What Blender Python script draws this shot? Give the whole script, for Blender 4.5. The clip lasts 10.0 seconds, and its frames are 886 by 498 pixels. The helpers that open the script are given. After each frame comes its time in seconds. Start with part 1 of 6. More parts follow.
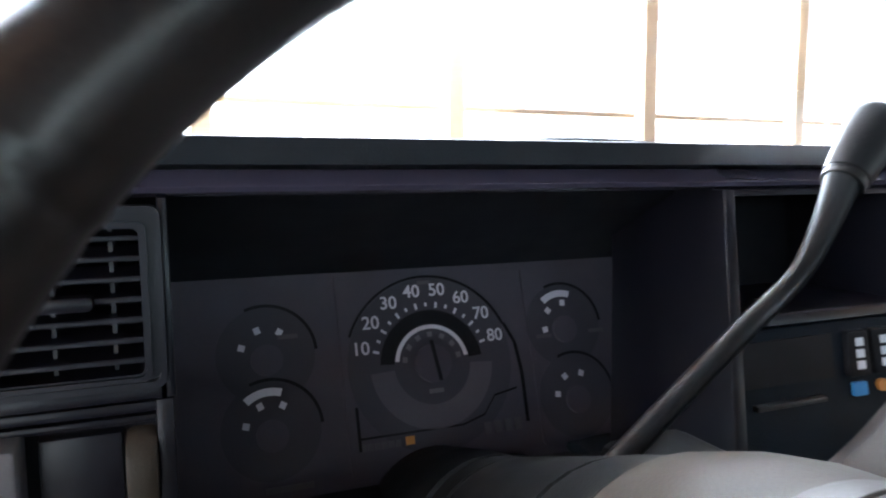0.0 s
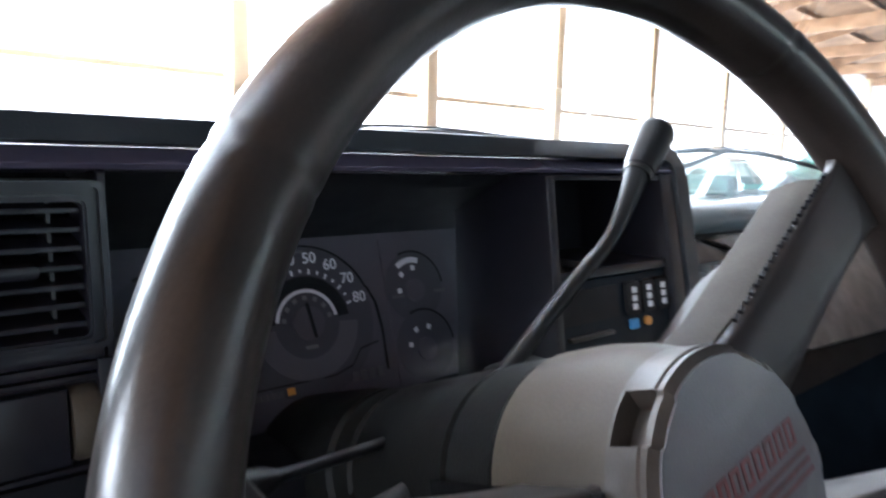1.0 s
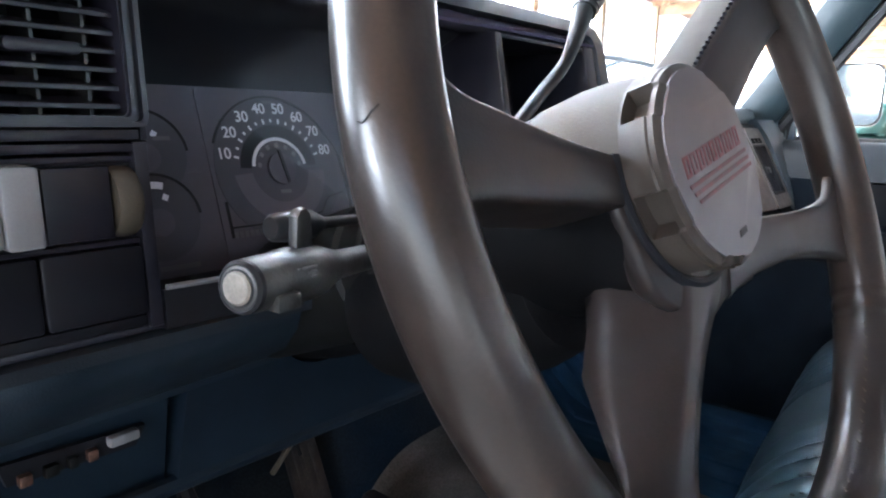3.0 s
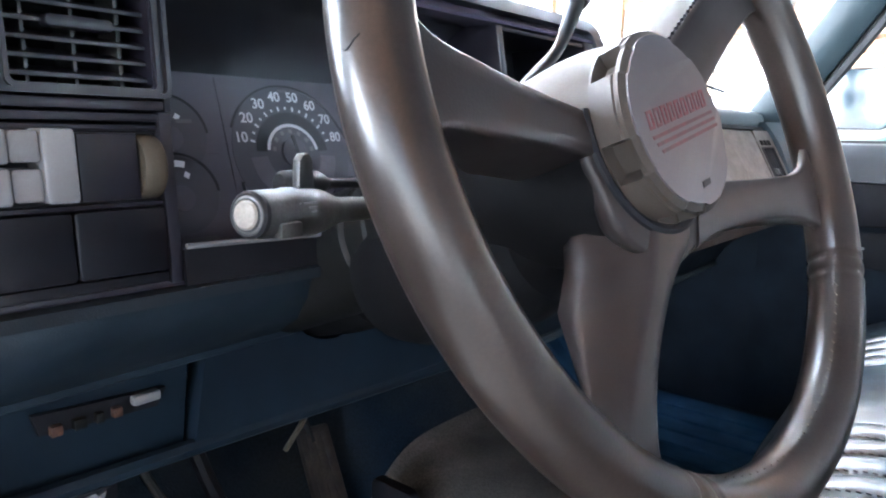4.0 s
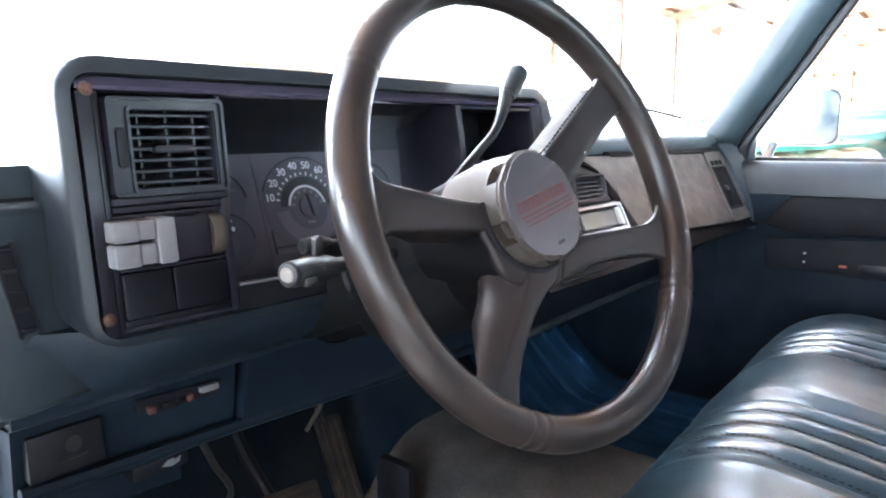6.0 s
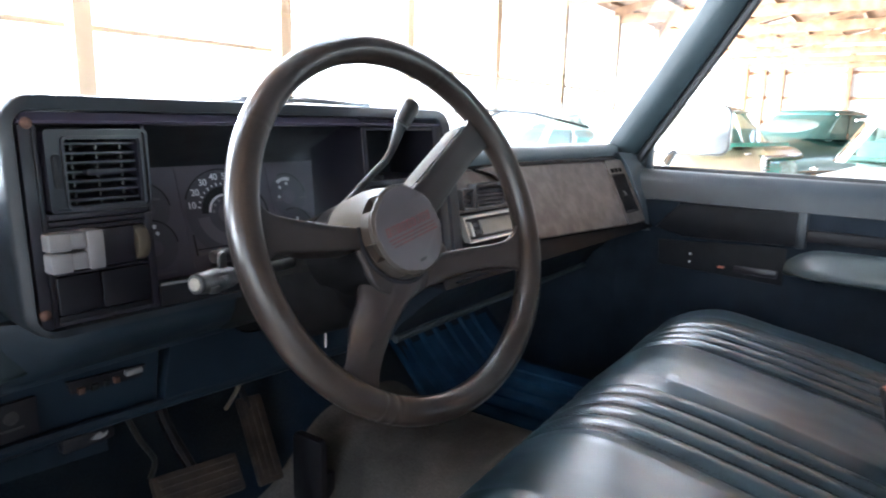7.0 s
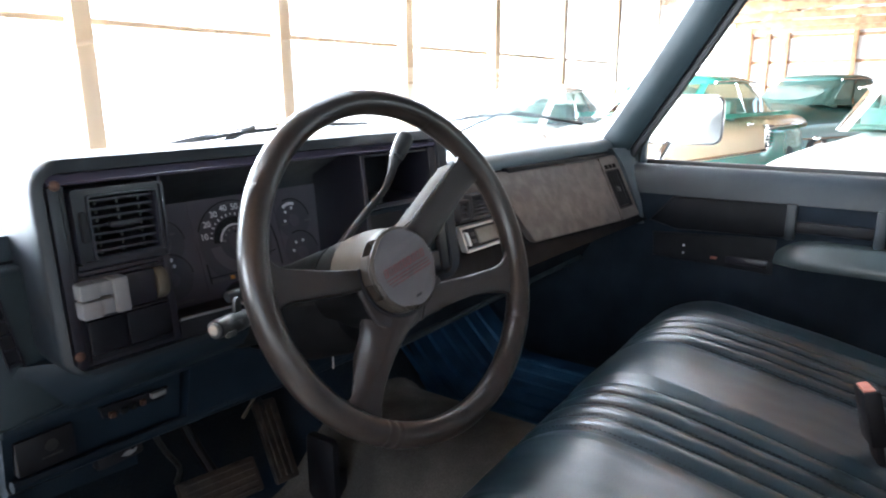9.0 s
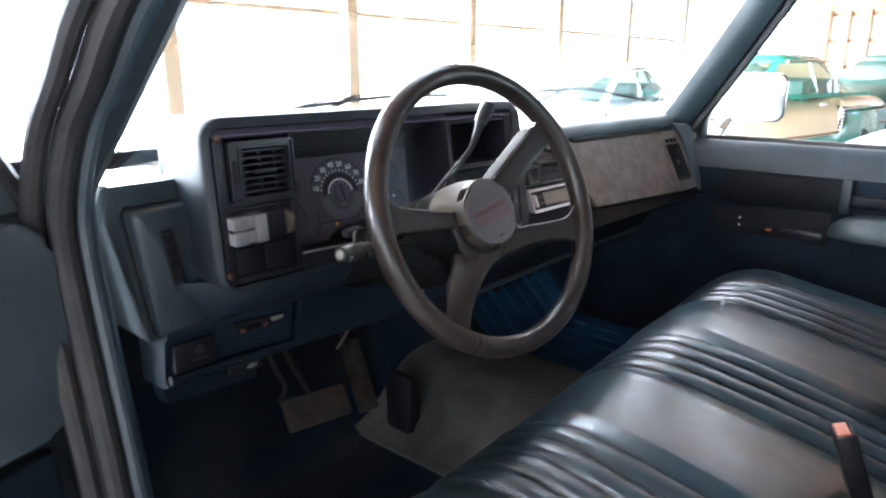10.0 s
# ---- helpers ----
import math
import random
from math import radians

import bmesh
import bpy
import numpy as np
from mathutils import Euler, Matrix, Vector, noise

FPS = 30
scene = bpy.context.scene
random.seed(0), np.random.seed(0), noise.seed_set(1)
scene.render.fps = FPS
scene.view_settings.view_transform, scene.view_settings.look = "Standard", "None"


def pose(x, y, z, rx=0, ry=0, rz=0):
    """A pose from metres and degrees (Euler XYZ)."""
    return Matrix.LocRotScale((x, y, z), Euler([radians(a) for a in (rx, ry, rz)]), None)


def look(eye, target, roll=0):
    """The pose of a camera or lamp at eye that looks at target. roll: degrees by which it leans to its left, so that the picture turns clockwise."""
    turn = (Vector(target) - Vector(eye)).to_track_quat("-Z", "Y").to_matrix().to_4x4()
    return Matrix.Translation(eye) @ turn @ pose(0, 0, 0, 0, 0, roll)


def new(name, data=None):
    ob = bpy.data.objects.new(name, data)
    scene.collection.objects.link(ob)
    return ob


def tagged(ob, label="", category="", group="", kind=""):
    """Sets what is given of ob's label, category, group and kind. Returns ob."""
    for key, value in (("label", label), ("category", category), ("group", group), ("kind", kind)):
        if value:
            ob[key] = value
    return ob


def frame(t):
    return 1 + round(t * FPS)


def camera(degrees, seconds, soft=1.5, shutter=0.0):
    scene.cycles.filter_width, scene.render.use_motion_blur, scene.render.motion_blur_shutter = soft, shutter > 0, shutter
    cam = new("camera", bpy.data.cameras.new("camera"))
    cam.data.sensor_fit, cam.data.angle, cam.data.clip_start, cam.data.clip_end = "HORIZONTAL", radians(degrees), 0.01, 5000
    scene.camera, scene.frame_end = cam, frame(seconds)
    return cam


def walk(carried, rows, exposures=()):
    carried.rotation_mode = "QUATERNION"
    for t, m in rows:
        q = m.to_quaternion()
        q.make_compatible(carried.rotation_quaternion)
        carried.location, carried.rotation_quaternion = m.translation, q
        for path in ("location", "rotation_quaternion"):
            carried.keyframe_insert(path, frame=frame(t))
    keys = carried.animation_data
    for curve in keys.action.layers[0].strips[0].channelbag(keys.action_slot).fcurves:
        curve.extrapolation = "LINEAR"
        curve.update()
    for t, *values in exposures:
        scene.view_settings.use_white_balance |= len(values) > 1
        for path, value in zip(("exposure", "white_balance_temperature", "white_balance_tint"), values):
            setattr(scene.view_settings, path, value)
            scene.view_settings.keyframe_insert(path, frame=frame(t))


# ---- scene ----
# The camera and its walk, in the frame of the truck: x to the passenger, y to the bonnet, z up from the barn floor.
cam = camera(68.6, 10.0, 2.0, 0.4)
PATH = [
    (0, (-0.497, -0.031, 1.359), (0.295, 1.794, 1.155), -0.5),
    (0.5, (-0.542, -0.054, 1.369), (0.496, 1.642, 1.158), -0.3),
    (1, (-0.583, -0.057, 1.364), (0.758, 1.401, 1.088), 1.4),
    (1.5, (-0.626, -0.037, 1.328), (0.904, 1.209, 1.002), 3.3),
    (2, (-0.647, -0.013, 1.304), (0.93, 1.146, 0.894), 3.6),
    (2.5, (-0.662, -0.034, 1.295), (0.918, 1.119, 0.875), 2.0),
    (4, (-0.689, -0.092, 1.26), (0.841, 1.147, 0.905), 1.0),
    (4.5, (-0.714, -0.105, 1.257), (0.813, 1.134, 0.895), 0.5),
    (5, (-0.751, -0.14, 1.283), (0.754, 1.132, 0.94), -0.6),
    (6.5, (-0.834, -0.298, 1.339), (0.69, 0.946, 0.981), -0.8),
    (7, (-0.86, -0.355, 1.371), (0.744, 0.771, 0.971), 1.6),
    (7.5, (-0.877, -0.372, 1.395), (0.759, 0.704, 0.986), 2.6),
    (8, (-0.89, -0.385, 1.427), (0.734, 0.704, 1.006), 2.0),
    (8.5, (-0.877, -0.404, 1.441), (0.739, 0.679, 0.978), 0.6),
    (9, (-0.888, -0.39, 1.444), (0.692, 0.741, 0.968), -0.2),
    (9.5, (-0.959, -0.405, 1.447), (0.569, 0.784, 0.945), -0.0),
    (10, (-1.026, -0.452, 1.44), (0.438, 0.8, 0.901), 0.2),
]
EXPOSURES = ((0.0, 3.95, 5850, 11), (1.0, 3.78, 5850, 11), (2.0, 4.05, 5850, 11), (2.5, 4.42, 5850, 11), (4.0, 5.3, 5750, 11), (4.5, 5.7, 5750, 11), (5.0, 5.96, 5700, 11), (5.3, 5.88, 5700, 11), (6.5, 4.88, 5900, 11), (7.5, 4.28, 6000, 10), (8.0, 4.0, 6050, 10), (10.0, 4.38, 5950, 10))
walk(cam, [(t, look(*p)) for t, *p in PATH], EXPOSURES)

# ---- daylight ----
WALL_GLOW, FILL_GLOW = 3.2, 4.2
world = bpy.data.worlds.new("daylight")
scene.world = world
world.use_nodes = True
wn = world.node_tree
sky = wn.nodes.new("ShaderNodeTexSky")
sky.sky_type, sky.sun_disc = "NISHITA", False
sky.sun_elevation, sky.sun_rotation = radians(48), radians(-35)
sky.air_density, sky.dust_density = 1.0, 3.0
wn.nodes["Background"].inputs["Strength"].default_value = 0.15
wn.links.new(sky.outputs[0], wn.nodes["Background"].inputs[0])
sun_data = bpy.data.lights.new("sun", "SUN")
sun_data.energy, sun_data.angle, sun_data.color = 5.0, radians(0.6), (1.0, 0.98, 0.96)
sun = new("sun", sun_data)
sun.matrix_world = look((-12, 17, 23), (0, 0, 0))


# daylight that comes through the pale front wall of the barn
for wx, ww, k in ((-1.5, 21.0, 1.0), (18.0, 18.0, 0.5)):
    ld = bpy.data.lights.new("wall_daylight", "AREA")
    ld.shape, ld.size, ld.size_y = "RECTANGLE", ww, 3.5
    ld.energy, ld.color = k * WALL_GLOW * math.pi * ww * 3.5, (0.86, 0.94, 1.0)
    new("wall_daylight", ld).matrix_world = look((wx, 5.2465, 1.85), (wx, 0.0, 1.85))

# added fill lamps under the unseen roof boards, above and ahead of the truck
ROOF_FILLS = (-2.2, 1.6, 5.4)
for wx in ROOF_FILLS:
    ld = bpy.data.lights.new("roof_fill", "AREA")
    ld.shape, ld.size, ld.size_y = "RECTANGLE", 1.1, 5.0
    ld.energy, ld.color = FILL_GLOW * math.pi * 1.1 * 5.0, (0.86, 0.94, 1.0)
    new("roof_fill", ld).matrix_world = Matrix.Translation((wx, 2.5, 4.385)) @ Matrix.Rotation(-math.atan(2.6 / 11.2), 4, "X")

# ---- mesh helpers ----
def hang(ob, parent):
    """Make ob a child of parent, with its mesh staying where it was drawn."""
    ob.parent = parent
    ob.matrix_parent_inverse = Matrix.Translation(-parent.location) if parent.data is None else Matrix()


def part(name, bm, material, parent=None, label="", sharp=35):
    """Link a bmesh as one mesh object, under a thing or a part when a parent is given."""
    me = bpy.data.meshes.new(name)
    bmesh.ops.recalc_face_normals(bm, faces=bm.faces)
    bm.to_mesh(me)
    bm.free()
    for p in me.polygons:
        p.use_smooth = True
    me.set_sharp_from_angle(angle=radians(sharp))
    ob = new(name, me)
    if material:
        me.materials.append(material)
    if parent is not None:
        hang(ob, parent)
    if label:
        ob["label"] = label
    return ob


def thing(name, label, category, at=(0, 0, 0), group="", kind=""):
    """An Empty at the base of a thing, to hang its parts from."""
    ob = tagged(new(name), label, category, group, kind)
    ob.location = at
    return ob


def add_box(bm, lo, hi, bev=0.003, seg=2, m=None):
    vs = []
    for x in (lo[0], hi[0]):
        for y in (lo[1], hi[1]):
            for z in (lo[2], hi[2]):
                vs.append(bm.verts.new((x, y, z)))
    fs = [bm.faces.new([vs[i] for i in f]) for f in ((0, 1, 3, 2), (4, 6, 7, 5), (0, 4, 5, 1), (2, 3, 7, 6), (0, 2, 6, 4), (1, 5, 7, 3))]
    done = vs
    if bev > 0:
        edges = list({e for f in fs for e in f.edges})
        out = bmesh.ops.bevel(bm, geom=edges, offset=bev, segments=seg, profile=0.5, affect="EDGES")
        done = list({v for f in out["faces"] for v in f.verts} | {v for v in vs if v.is_valid})
        more = set(done)
        stack = list(done)
        while stack:
            v = stack.pop()
            for e in v.link_edges:
                w = e.other_vert(v)
                if w not in more:
                    more.add(w)
                    stack.append(w)
        done = list(more)
    if m is not None:
        bmesh.ops.transform(bm, matrix=m, verts=done)
    return done


def box(lo, hi, bev=0.003, seg=2, m=None):
    bm = bmesh.new()
    add_box(bm, lo, hi, bev, seg, m)
    return bm


def add_prism(bm, poly, a, b, put, bev=0.0, seg=2):
    """A polygon of (p, q) drawn out from a to b; put(p, q, h) gives the place."""
    lo = [bm.verts.new(put(p, q, a)) for p, q in poly]
    hi = [bm.verts.new(put(p, q, b)) for p, q in poly]
    n = len(poly)
    faces = [bm.faces.new(lo), bm.faces.new(hi[::-1])]
    for i in range(n):
        j = (i + 1) % n
        faces.append(bm.faces.new((lo[i], lo[j], hi[j], hi[i])))
    if bev > 0:
        edges = list({e for f in faces[:2] for e in f.edges})
        bmesh.ops.bevel(bm, geom=edges, offset=bev, segments=seg, profile=0.5, affect="EDGES")
    return bm


def prism(poly, a, b, put, bev=0.0, seg=2):
    return add_prism(bmesh.new(), poly, a, b, put, bev, seg)


def on_x(p, q, h):
    return (h, p, q)


def on_y(p, q, h):
    return (p, h, q)


def add_tube(bm, pts, radii, n=10, caps=True, squash=1.0):
    """A round bar along points, with a radius for each."""
    pts = [Vector(p) for p in pts]
    radii = radii if hasattr(radii, "__len__") else [radii] * len(pts)
    rings, side = [], None
    for i, p in enumerate(pts):
        way = (pts[min(i + 1, len(pts) - 1)] - pts[max(i - 1, 0)]).normalized()
        if side is None:
            side = way.cross(Vector((0.3, 0.2, 1))).normalized()
        side = (side - way * side.dot(way)).normalized()
        other = way.cross(side)
        rings.append([bm.verts.new(p + radii[i] * (math.cos(t) * side + squash * math.sin(t) * other)) for t in (2 * math.pi * k / n for k in range(n))])
    for a, b in zip(rings, rings[1:]):
        for k in range(n):
            bm.faces.new((a[k], a[(k + 1) % n], b[(k + 1) % n], b[k]))
    if caps:
        bm.faces.new(rings[0][::-1])
        bm.faces.new(rings[-1])
    return bm


def tube(pts, radii, n=10, caps=True, squash=1.0):
    return add_tube(bmesh.new(), pts, radii, n, caps, squash)


def smooth_path(pts, steps=6):
    """Catmull-Rom through points."""
    pts = [Vector(p) for p in pts]
    full = [2 * pts[0] - pts[1]] + pts + [2 * pts[-1] - pts[-2]]
    out = []
    for i in range(1, len(full) - 2):
        a, b, c, d = full[i - 1:i + 3]
        for k in range(steps):
            t = k / steps
            out.append(0.5 * ((2 * b) + (c - a) * t + (2 * a - 5 * b + 4 * c - d) * t * t + (3 * b - a - 3 * c + d) * t ** 3))
    return out + [pts[-1]]


def lathe(profile, origin, way, n=28):
    """Turn (radius, height) pairs about the line from origin along way."""
    bm = bmesh.new()
    way = Vector(way).normalized()
    side = way.cross(Vector((0.31, 0.17, 0.93))).normalized()
    other = way.cross(side)
    o = Vector(origin)
    rings = []
    for r, h in profile:
        rings.append([bm.verts.new(o + way * h + max(r, 1e-5) * (math.cos(t) * side + math.sin(t) * other)) for t in (2 * math.pi * k / n for k in range(n))])
    for a, b in zip(rings, rings[1:]):
        for k in range(n):
            bm.faces.new((a[k], a[(k + 1) % n], b[(k + 1) % n], b[k]))
    bm.faces.new(rings[0][::-1])
    bm.faces.new(rings[-1])
    bmesh.ops.remove_doubles(bm, verts=bm.verts, dist=2e-5)
    return bm


def round_rect(x0, x1, z0, z1, r, n=5):
    out = []
    for cx, cz, a in ((x1 - r, z1 - r, 0), (x0 + r, z1 - r, 90), (x0 + r, z0 + r, 180), (x1 - r, z0 + r, 270)):
        for k in range(n + 1):
            t = radians(a + 90 * k / n)
            out.append((cx + r * math.cos(t), cz + r * math.sin(t)))
    return out


def loops(rings, closed=True, caps=True):
    """Skin through rings of points that have the same count."""
    bm = bmesh.new()
    vs = [[bm.verts.new(p) for p in ring] for ring in rings]
    n = len(vs[0])
    for a, b in zip(vs, vs[1:]):
        for k in range(n if closed else n - 1):
            j = (k + 1) % n
            bm.faces.new((a[k], a[j], b[j], b[k]))
    if caps:
        bm.faces.new(vs[0][::-1])
        bm.faces.new(vs[-1])
    return bm


def sheet(f, nu, nv, thick=0.0):
    """A surface f(u, v) over 0..1, with a thickness downwards along its normals."""
    bm = bmesh.new()
    vs = [[bm.verts.new(f(i / nu, j / nv)) for j in range(nv + 1)] for i in range(nu + 1)]
    for i in range(nu):
        for j in range(nv):
            bm.faces.new((vs[i][j], vs[i + 1][j], vs[i + 1][j + 1], vs[i][j + 1]))
    if thick:
        bmesh.ops.recalc_face_normals(bm, faces=bm.faces)
        bmesh.ops.solidify(bm, geom=list(bm.faces), thickness=thick)
    return bm


def ring_frame(outer, inner, h0, h1, put):
    """A frame between two loops of the same count, drawn out from h0 to h1."""
    bm = bmesh.new()
    o0, o1 = ([bm.verts.new(put(p, q, h)) for p, q in outer] for h in (h0, h1))
    i0, i1 = ([bm.verts.new(put(p, q, h)) for p, q in inner] for h in (h0, h1))
    n = len(outer)
    for k in range(n):
        j = (k + 1) % n
        bm.faces.new((o0[k], o0[j], i0[j], i0[k]))
        bm.faces.new((o1[k], i1[k], i1[j], o1[j]))
        bm.faces.new((o0[k], o1[k], o1[j], o0[j]))
        bm.faces.new((i0[k], i0[j], i1[j], i1[k]))
    return bm


def bevel_sharp(bm, offset, seg=2, angle=40):
    edges = [e for e in bm.edges if len(e.link_faces) == 2 and e.calc_face_angle(0) > radians(angle)]
    bmesh.ops.bevel(bm, geom=edges, offset=offset, segments=seg, profile=0.5, affect="EDGES")
    return bm


def letters(name, text, size, m, material, parent, depth=0.0004):
    """Raised writing in the built-in font, as a mesh; it faces +z of m and is centred."""
    cu = bpy.data.curves.new(name, "FONT")
    cu.offset = size * 0.012
    cu.body, cu.size, cu.extrude, cu.align_x, cu.align_y = text, size, depth, "CENTER", "CENTER"
    tmp = bpy.data.objects.new(name, cu)
    scene.collection.objects.link(tmp)
    bpy.context.view_layer.update()
    me = bpy.data.meshes.new_from_object(tmp.evaluated_get(bpy.context.evaluated_depsgraph_get()))
    bpy.data.objects.remove(tmp)
    bpy.data.curves.remove(cu)
    me.transform(m)
    me.materials.clear()
    me.materials.append(material)
    ob = new(name, me)
    hang(ob, parent)
    return ob


# ---- materials ----
def mat(name, base, rough=0.5, metal=0.0, vary=0.15, scale=8.0, grain=220.0, bump=0.15, tone=None, spec=0.5, rvar=1.0, patches=0.0, coat=0.0):
    """A surface with stains at one scale and grain at another. tone: the colour of worn or dusty patches."""
    m = bpy.data.materials.new(name)
    m.use_nodes = True
    nt = m.node_tree
    p = nt.nodes["Principled BSDF"]
    p.inputs["Metallic"].default_value = metal
    p.inputs["Specular IOR Level"].default_value = spec
    p.inputs["Coat Weight"].default_value = coat
    co = nt.nodes.new("ShaderNodeTexCoord")

    def noise_at(s, detail=4.0):
        n = nt.nodes.new("ShaderNodeTexNoise")
        n.inputs["Scale"].default_value, n.inputs["Detail"].default_value = s, detail
        nt.links.new(co.outputs["Object"], n.inputs["Vector"])
        return n.outputs["Fac"]

    big, fine = noise_at(scale, 5.0), noise_at(grain, 2.0)
    r, g, b = base
    tone = tone or tuple(min(1, c * (1 + vary) + 0.01 * vary) for c in base)
    ramp = nt.nodes.new("ShaderNodeMapRange")
    ramp.inputs["From Min"].default_value, ramp.inputs["From Max"].default_value = 0.38 - patches * 0.1, 0.68 - patches * 0.1
    nt.links.new(big, ramp.inputs["Value"])
    mix = nt.nodes.new("ShaderNodeMix")
    mix.data_type = "RGBA"
    mix.inputs[6].default_value, mix.inputs[7].default_value = (r * (1 - vary * 0.5), g * (1 - vary * 0.5), b * (1 - vary * 0.5), 1), (*tone, 1)
    nt.links.new(ramp.outputs[0], mix.inputs[0])
    speck = nt.nodes.new("ShaderNodeMix")
    speck.data_type, speck.blend_type = "RGBA", "MULTIPLY"
    speck.inputs[0].default_value = min(1.0, vary * 1.5)
    nt.links.new(mix.outputs[2], speck.inputs[6])
    nt.links.new(fine, speck.inputs[7])
    lift = nt.nodes.new("ShaderNodeMix")
    lift.data_type, lift.blend_type = "RGBA", "MULTIPLY"
    lift.inputs[0].default_value = 1.0
    k = 1 + 0.75 * min(1.0, vary * 1.5)
    lift.inputs[7].default_value = (k, k, k, 1)
    nt.links.new(speck.outputs[2], lift.inputs[6])
    nt.links.new(lift.outputs[2], p.inputs["Base Color"])
    rr = nt.nodes.new("ShaderNodeMapRange")
    low, high = max(0.02, rough - 0.08 * rvar), min(1.0, rough + 0.12 * rvar)
    low, high = (max(low, 0.29), high) if rough >= 0.28 else (low, min(high, 0.25))
    rr.inputs["To Min"].default_value, rr.inputs["To Max"].default_value = low, high
    nt.links.new(noise_at(scale * 2.7, 5.0), rr.inputs["Value"])
    nt.links.new(rr.outputs[0], p.inputs["Roughness"])
    if bump:
        bp = nt.nodes.new("ShaderNodeBump")
        bp.inputs["Strength"].default_value, bp.inputs["Distance"].default_value = bump, 0.001
        nt.links.new(fine, bp.inputs["Height"])
        nt.links.new(bp.outputs[0], p.inputs["Normal"])
    return m


def glass(name, tint=(1, 1, 1), gloss=0.08, rough=0.02):
    """A thin clear pane: what is behind shows through, with a weak mirror on top."""
    m = bpy.data.materials.new(name)
    m.use_nodes = True
    nt = m.node_tree
    nt.nodes.remove(nt.nodes["Principled BSDF"])
    out = nt.nodes["Material Output"]
    tr, gl, mx, fr, mul = (nt.nodes.new("ShaderNode" + k) for k in ("BsdfTransparent", "BsdfGlossy", "MixShader", "Fresnel", "Math"))
    tr.inputs[0].default_value = (*tint, 1)
    gl.inputs["Roughness"].default_value = rough
    mul.operation, mul.inputs[1].default_value = "MULTIPLY", gloss * 10
    nt.links.new(fr.outputs[0], mul.inputs[0])
    nt.links.new(mul.outputs[0], mx.inputs[0])
    nt.links.new(tr.outputs[0], mx.inputs[1])
    nt.links.new(gl.outputs[0], mx.inputs[2])
    nt.links.new(mx.outputs[0], out.inputs[0])
    return m


def panel_translucent(name, col):
    m = bpy.data.materials.new(name)
    m.use_nodes = True
    nt = m.node_tree
    nt.nodes.remove(nt.nodes["Principled BSDF"])
    out = nt.nodes["Material Output"]
    df, tl, mx, n, rp = (nt.nodes.new("ShaderNode" + k) for k in ("BsdfDiffuse", "BsdfTranslucent", "MixShader", "TexNoise", "MapRange"))
    n.inputs["Scale"].default_value = 0.7
    rp.inputs["To Min"].default_value, rp.inputs["To Max"].default_value = 0.55, 0.8
    nt.links.new(n.outputs["Fac"], rp.inputs["Value"])
    nt.links.new(rp.outputs[0], mx.inputs[0])
    df.inputs[0].default_value = tl.inputs[0].default_value = (*col, 1)
    nt.links.new(df.outputs[0], mx.inputs[1])
    nt.links.new(tl.outputs[0], mx.inputs[2])
    nt.links.new(mx.outputs[0], out.inputs[0])
    return m


M_HOOD = mat("dash_vinyl", (0.0042, 0.0045, 0.0062), 0.5, vary=0.25, scale=14, grain=900, bump=0.25, spec=0.12)
M_SHELL = mat("hood_vinyl", (0.0105, 0.0135, 0.0175), 0.46, vary=0.2, scale=12, grain=900, bump=0.2, spec=0.28)
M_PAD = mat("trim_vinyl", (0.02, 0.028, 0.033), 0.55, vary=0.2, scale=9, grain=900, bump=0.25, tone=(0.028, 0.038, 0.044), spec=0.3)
# trim vinyl again, made lighter so the colour holds the light on the top
M_PAD_LIT = mat("trim_vinyl_lit", (0.1, 0.124, 0.136), 0.46, vary=0.2, scale=9, grain=900, bump=0.25, tone=(0.11, 0.132, 0.145))
M_BLUE = mat("blue_plastic", (0.0045, 0.009, 0.0155), 0.5, vary=0.25, scale=10, grain=1000, bump=0.2, tone=(0.007, 0.014, 0.022), spec=0.18)
M_GREYBLUE = mat("grey_blue_plastic", (0.04, 0.054, 0.066), 0.4, vary=0.2, scale=12, grain=900, bump=0.2, tone=(0.055, 0.07, 0.082))
M_BEZEL = mat("black_gloss_plastic", (0.007, 0.0065, 0.0105), 0.3, vary=0.15, scale=9, grain=900, bump=0.03, rvar=0.6, spec=0.38)
# black lip with its purple highlight lifted into the base colour
M_LIP_SHEEN = mat("black_lip_sheen", (0.055, 0.048, 0.072), 0.16, vary=0.1, scale=5, grain=900, bump=0.0, rvar=0.4)
M_DARK = mat("black_plastic", (0.006, 0.006, 0.008), 0.5, vary=0.2, scale=20, grain=900, bump=0.1, spec=0.2)
M_FACE = mat("gauge_face", (0.075, 0.07, 0.085), 0.7, vary=0.1, scale=12, grain=500, bump=0.0)
M_DIAL = mat("gauge_dial", (0.055, 0.052, 0.064), 0.7, vary=0.1, scale=12, grain=500, bump=0.0)
M_RINGLOW = mat("gauge_lower_ring", (0.1, 0.097, 0.11), 0.7, vary=0.1, scale=12, grain=500, bump=0.0)
M_MARK = mat("gauge_marking", (0.7, 0.71, 0.74), 0.6, vary=0.08, scale=30, bump=0.0)
M_BUTTON = mat("grey_button", (0.17, 0.17, 0.182), 0.5, vary=0.15, scale=30, grain=900, bump=0.05, tone=(0.13, 0.127, 0.127))
M_WHEEL = mat("wheel_leather", (0.0145, 0.0104, 0.0088), 0.28, vary=0.4, scale=18, grain=700, bump=0.07, tone=(0.024, 0.018, 0.0155), spec=0.34, rvar=0.1)
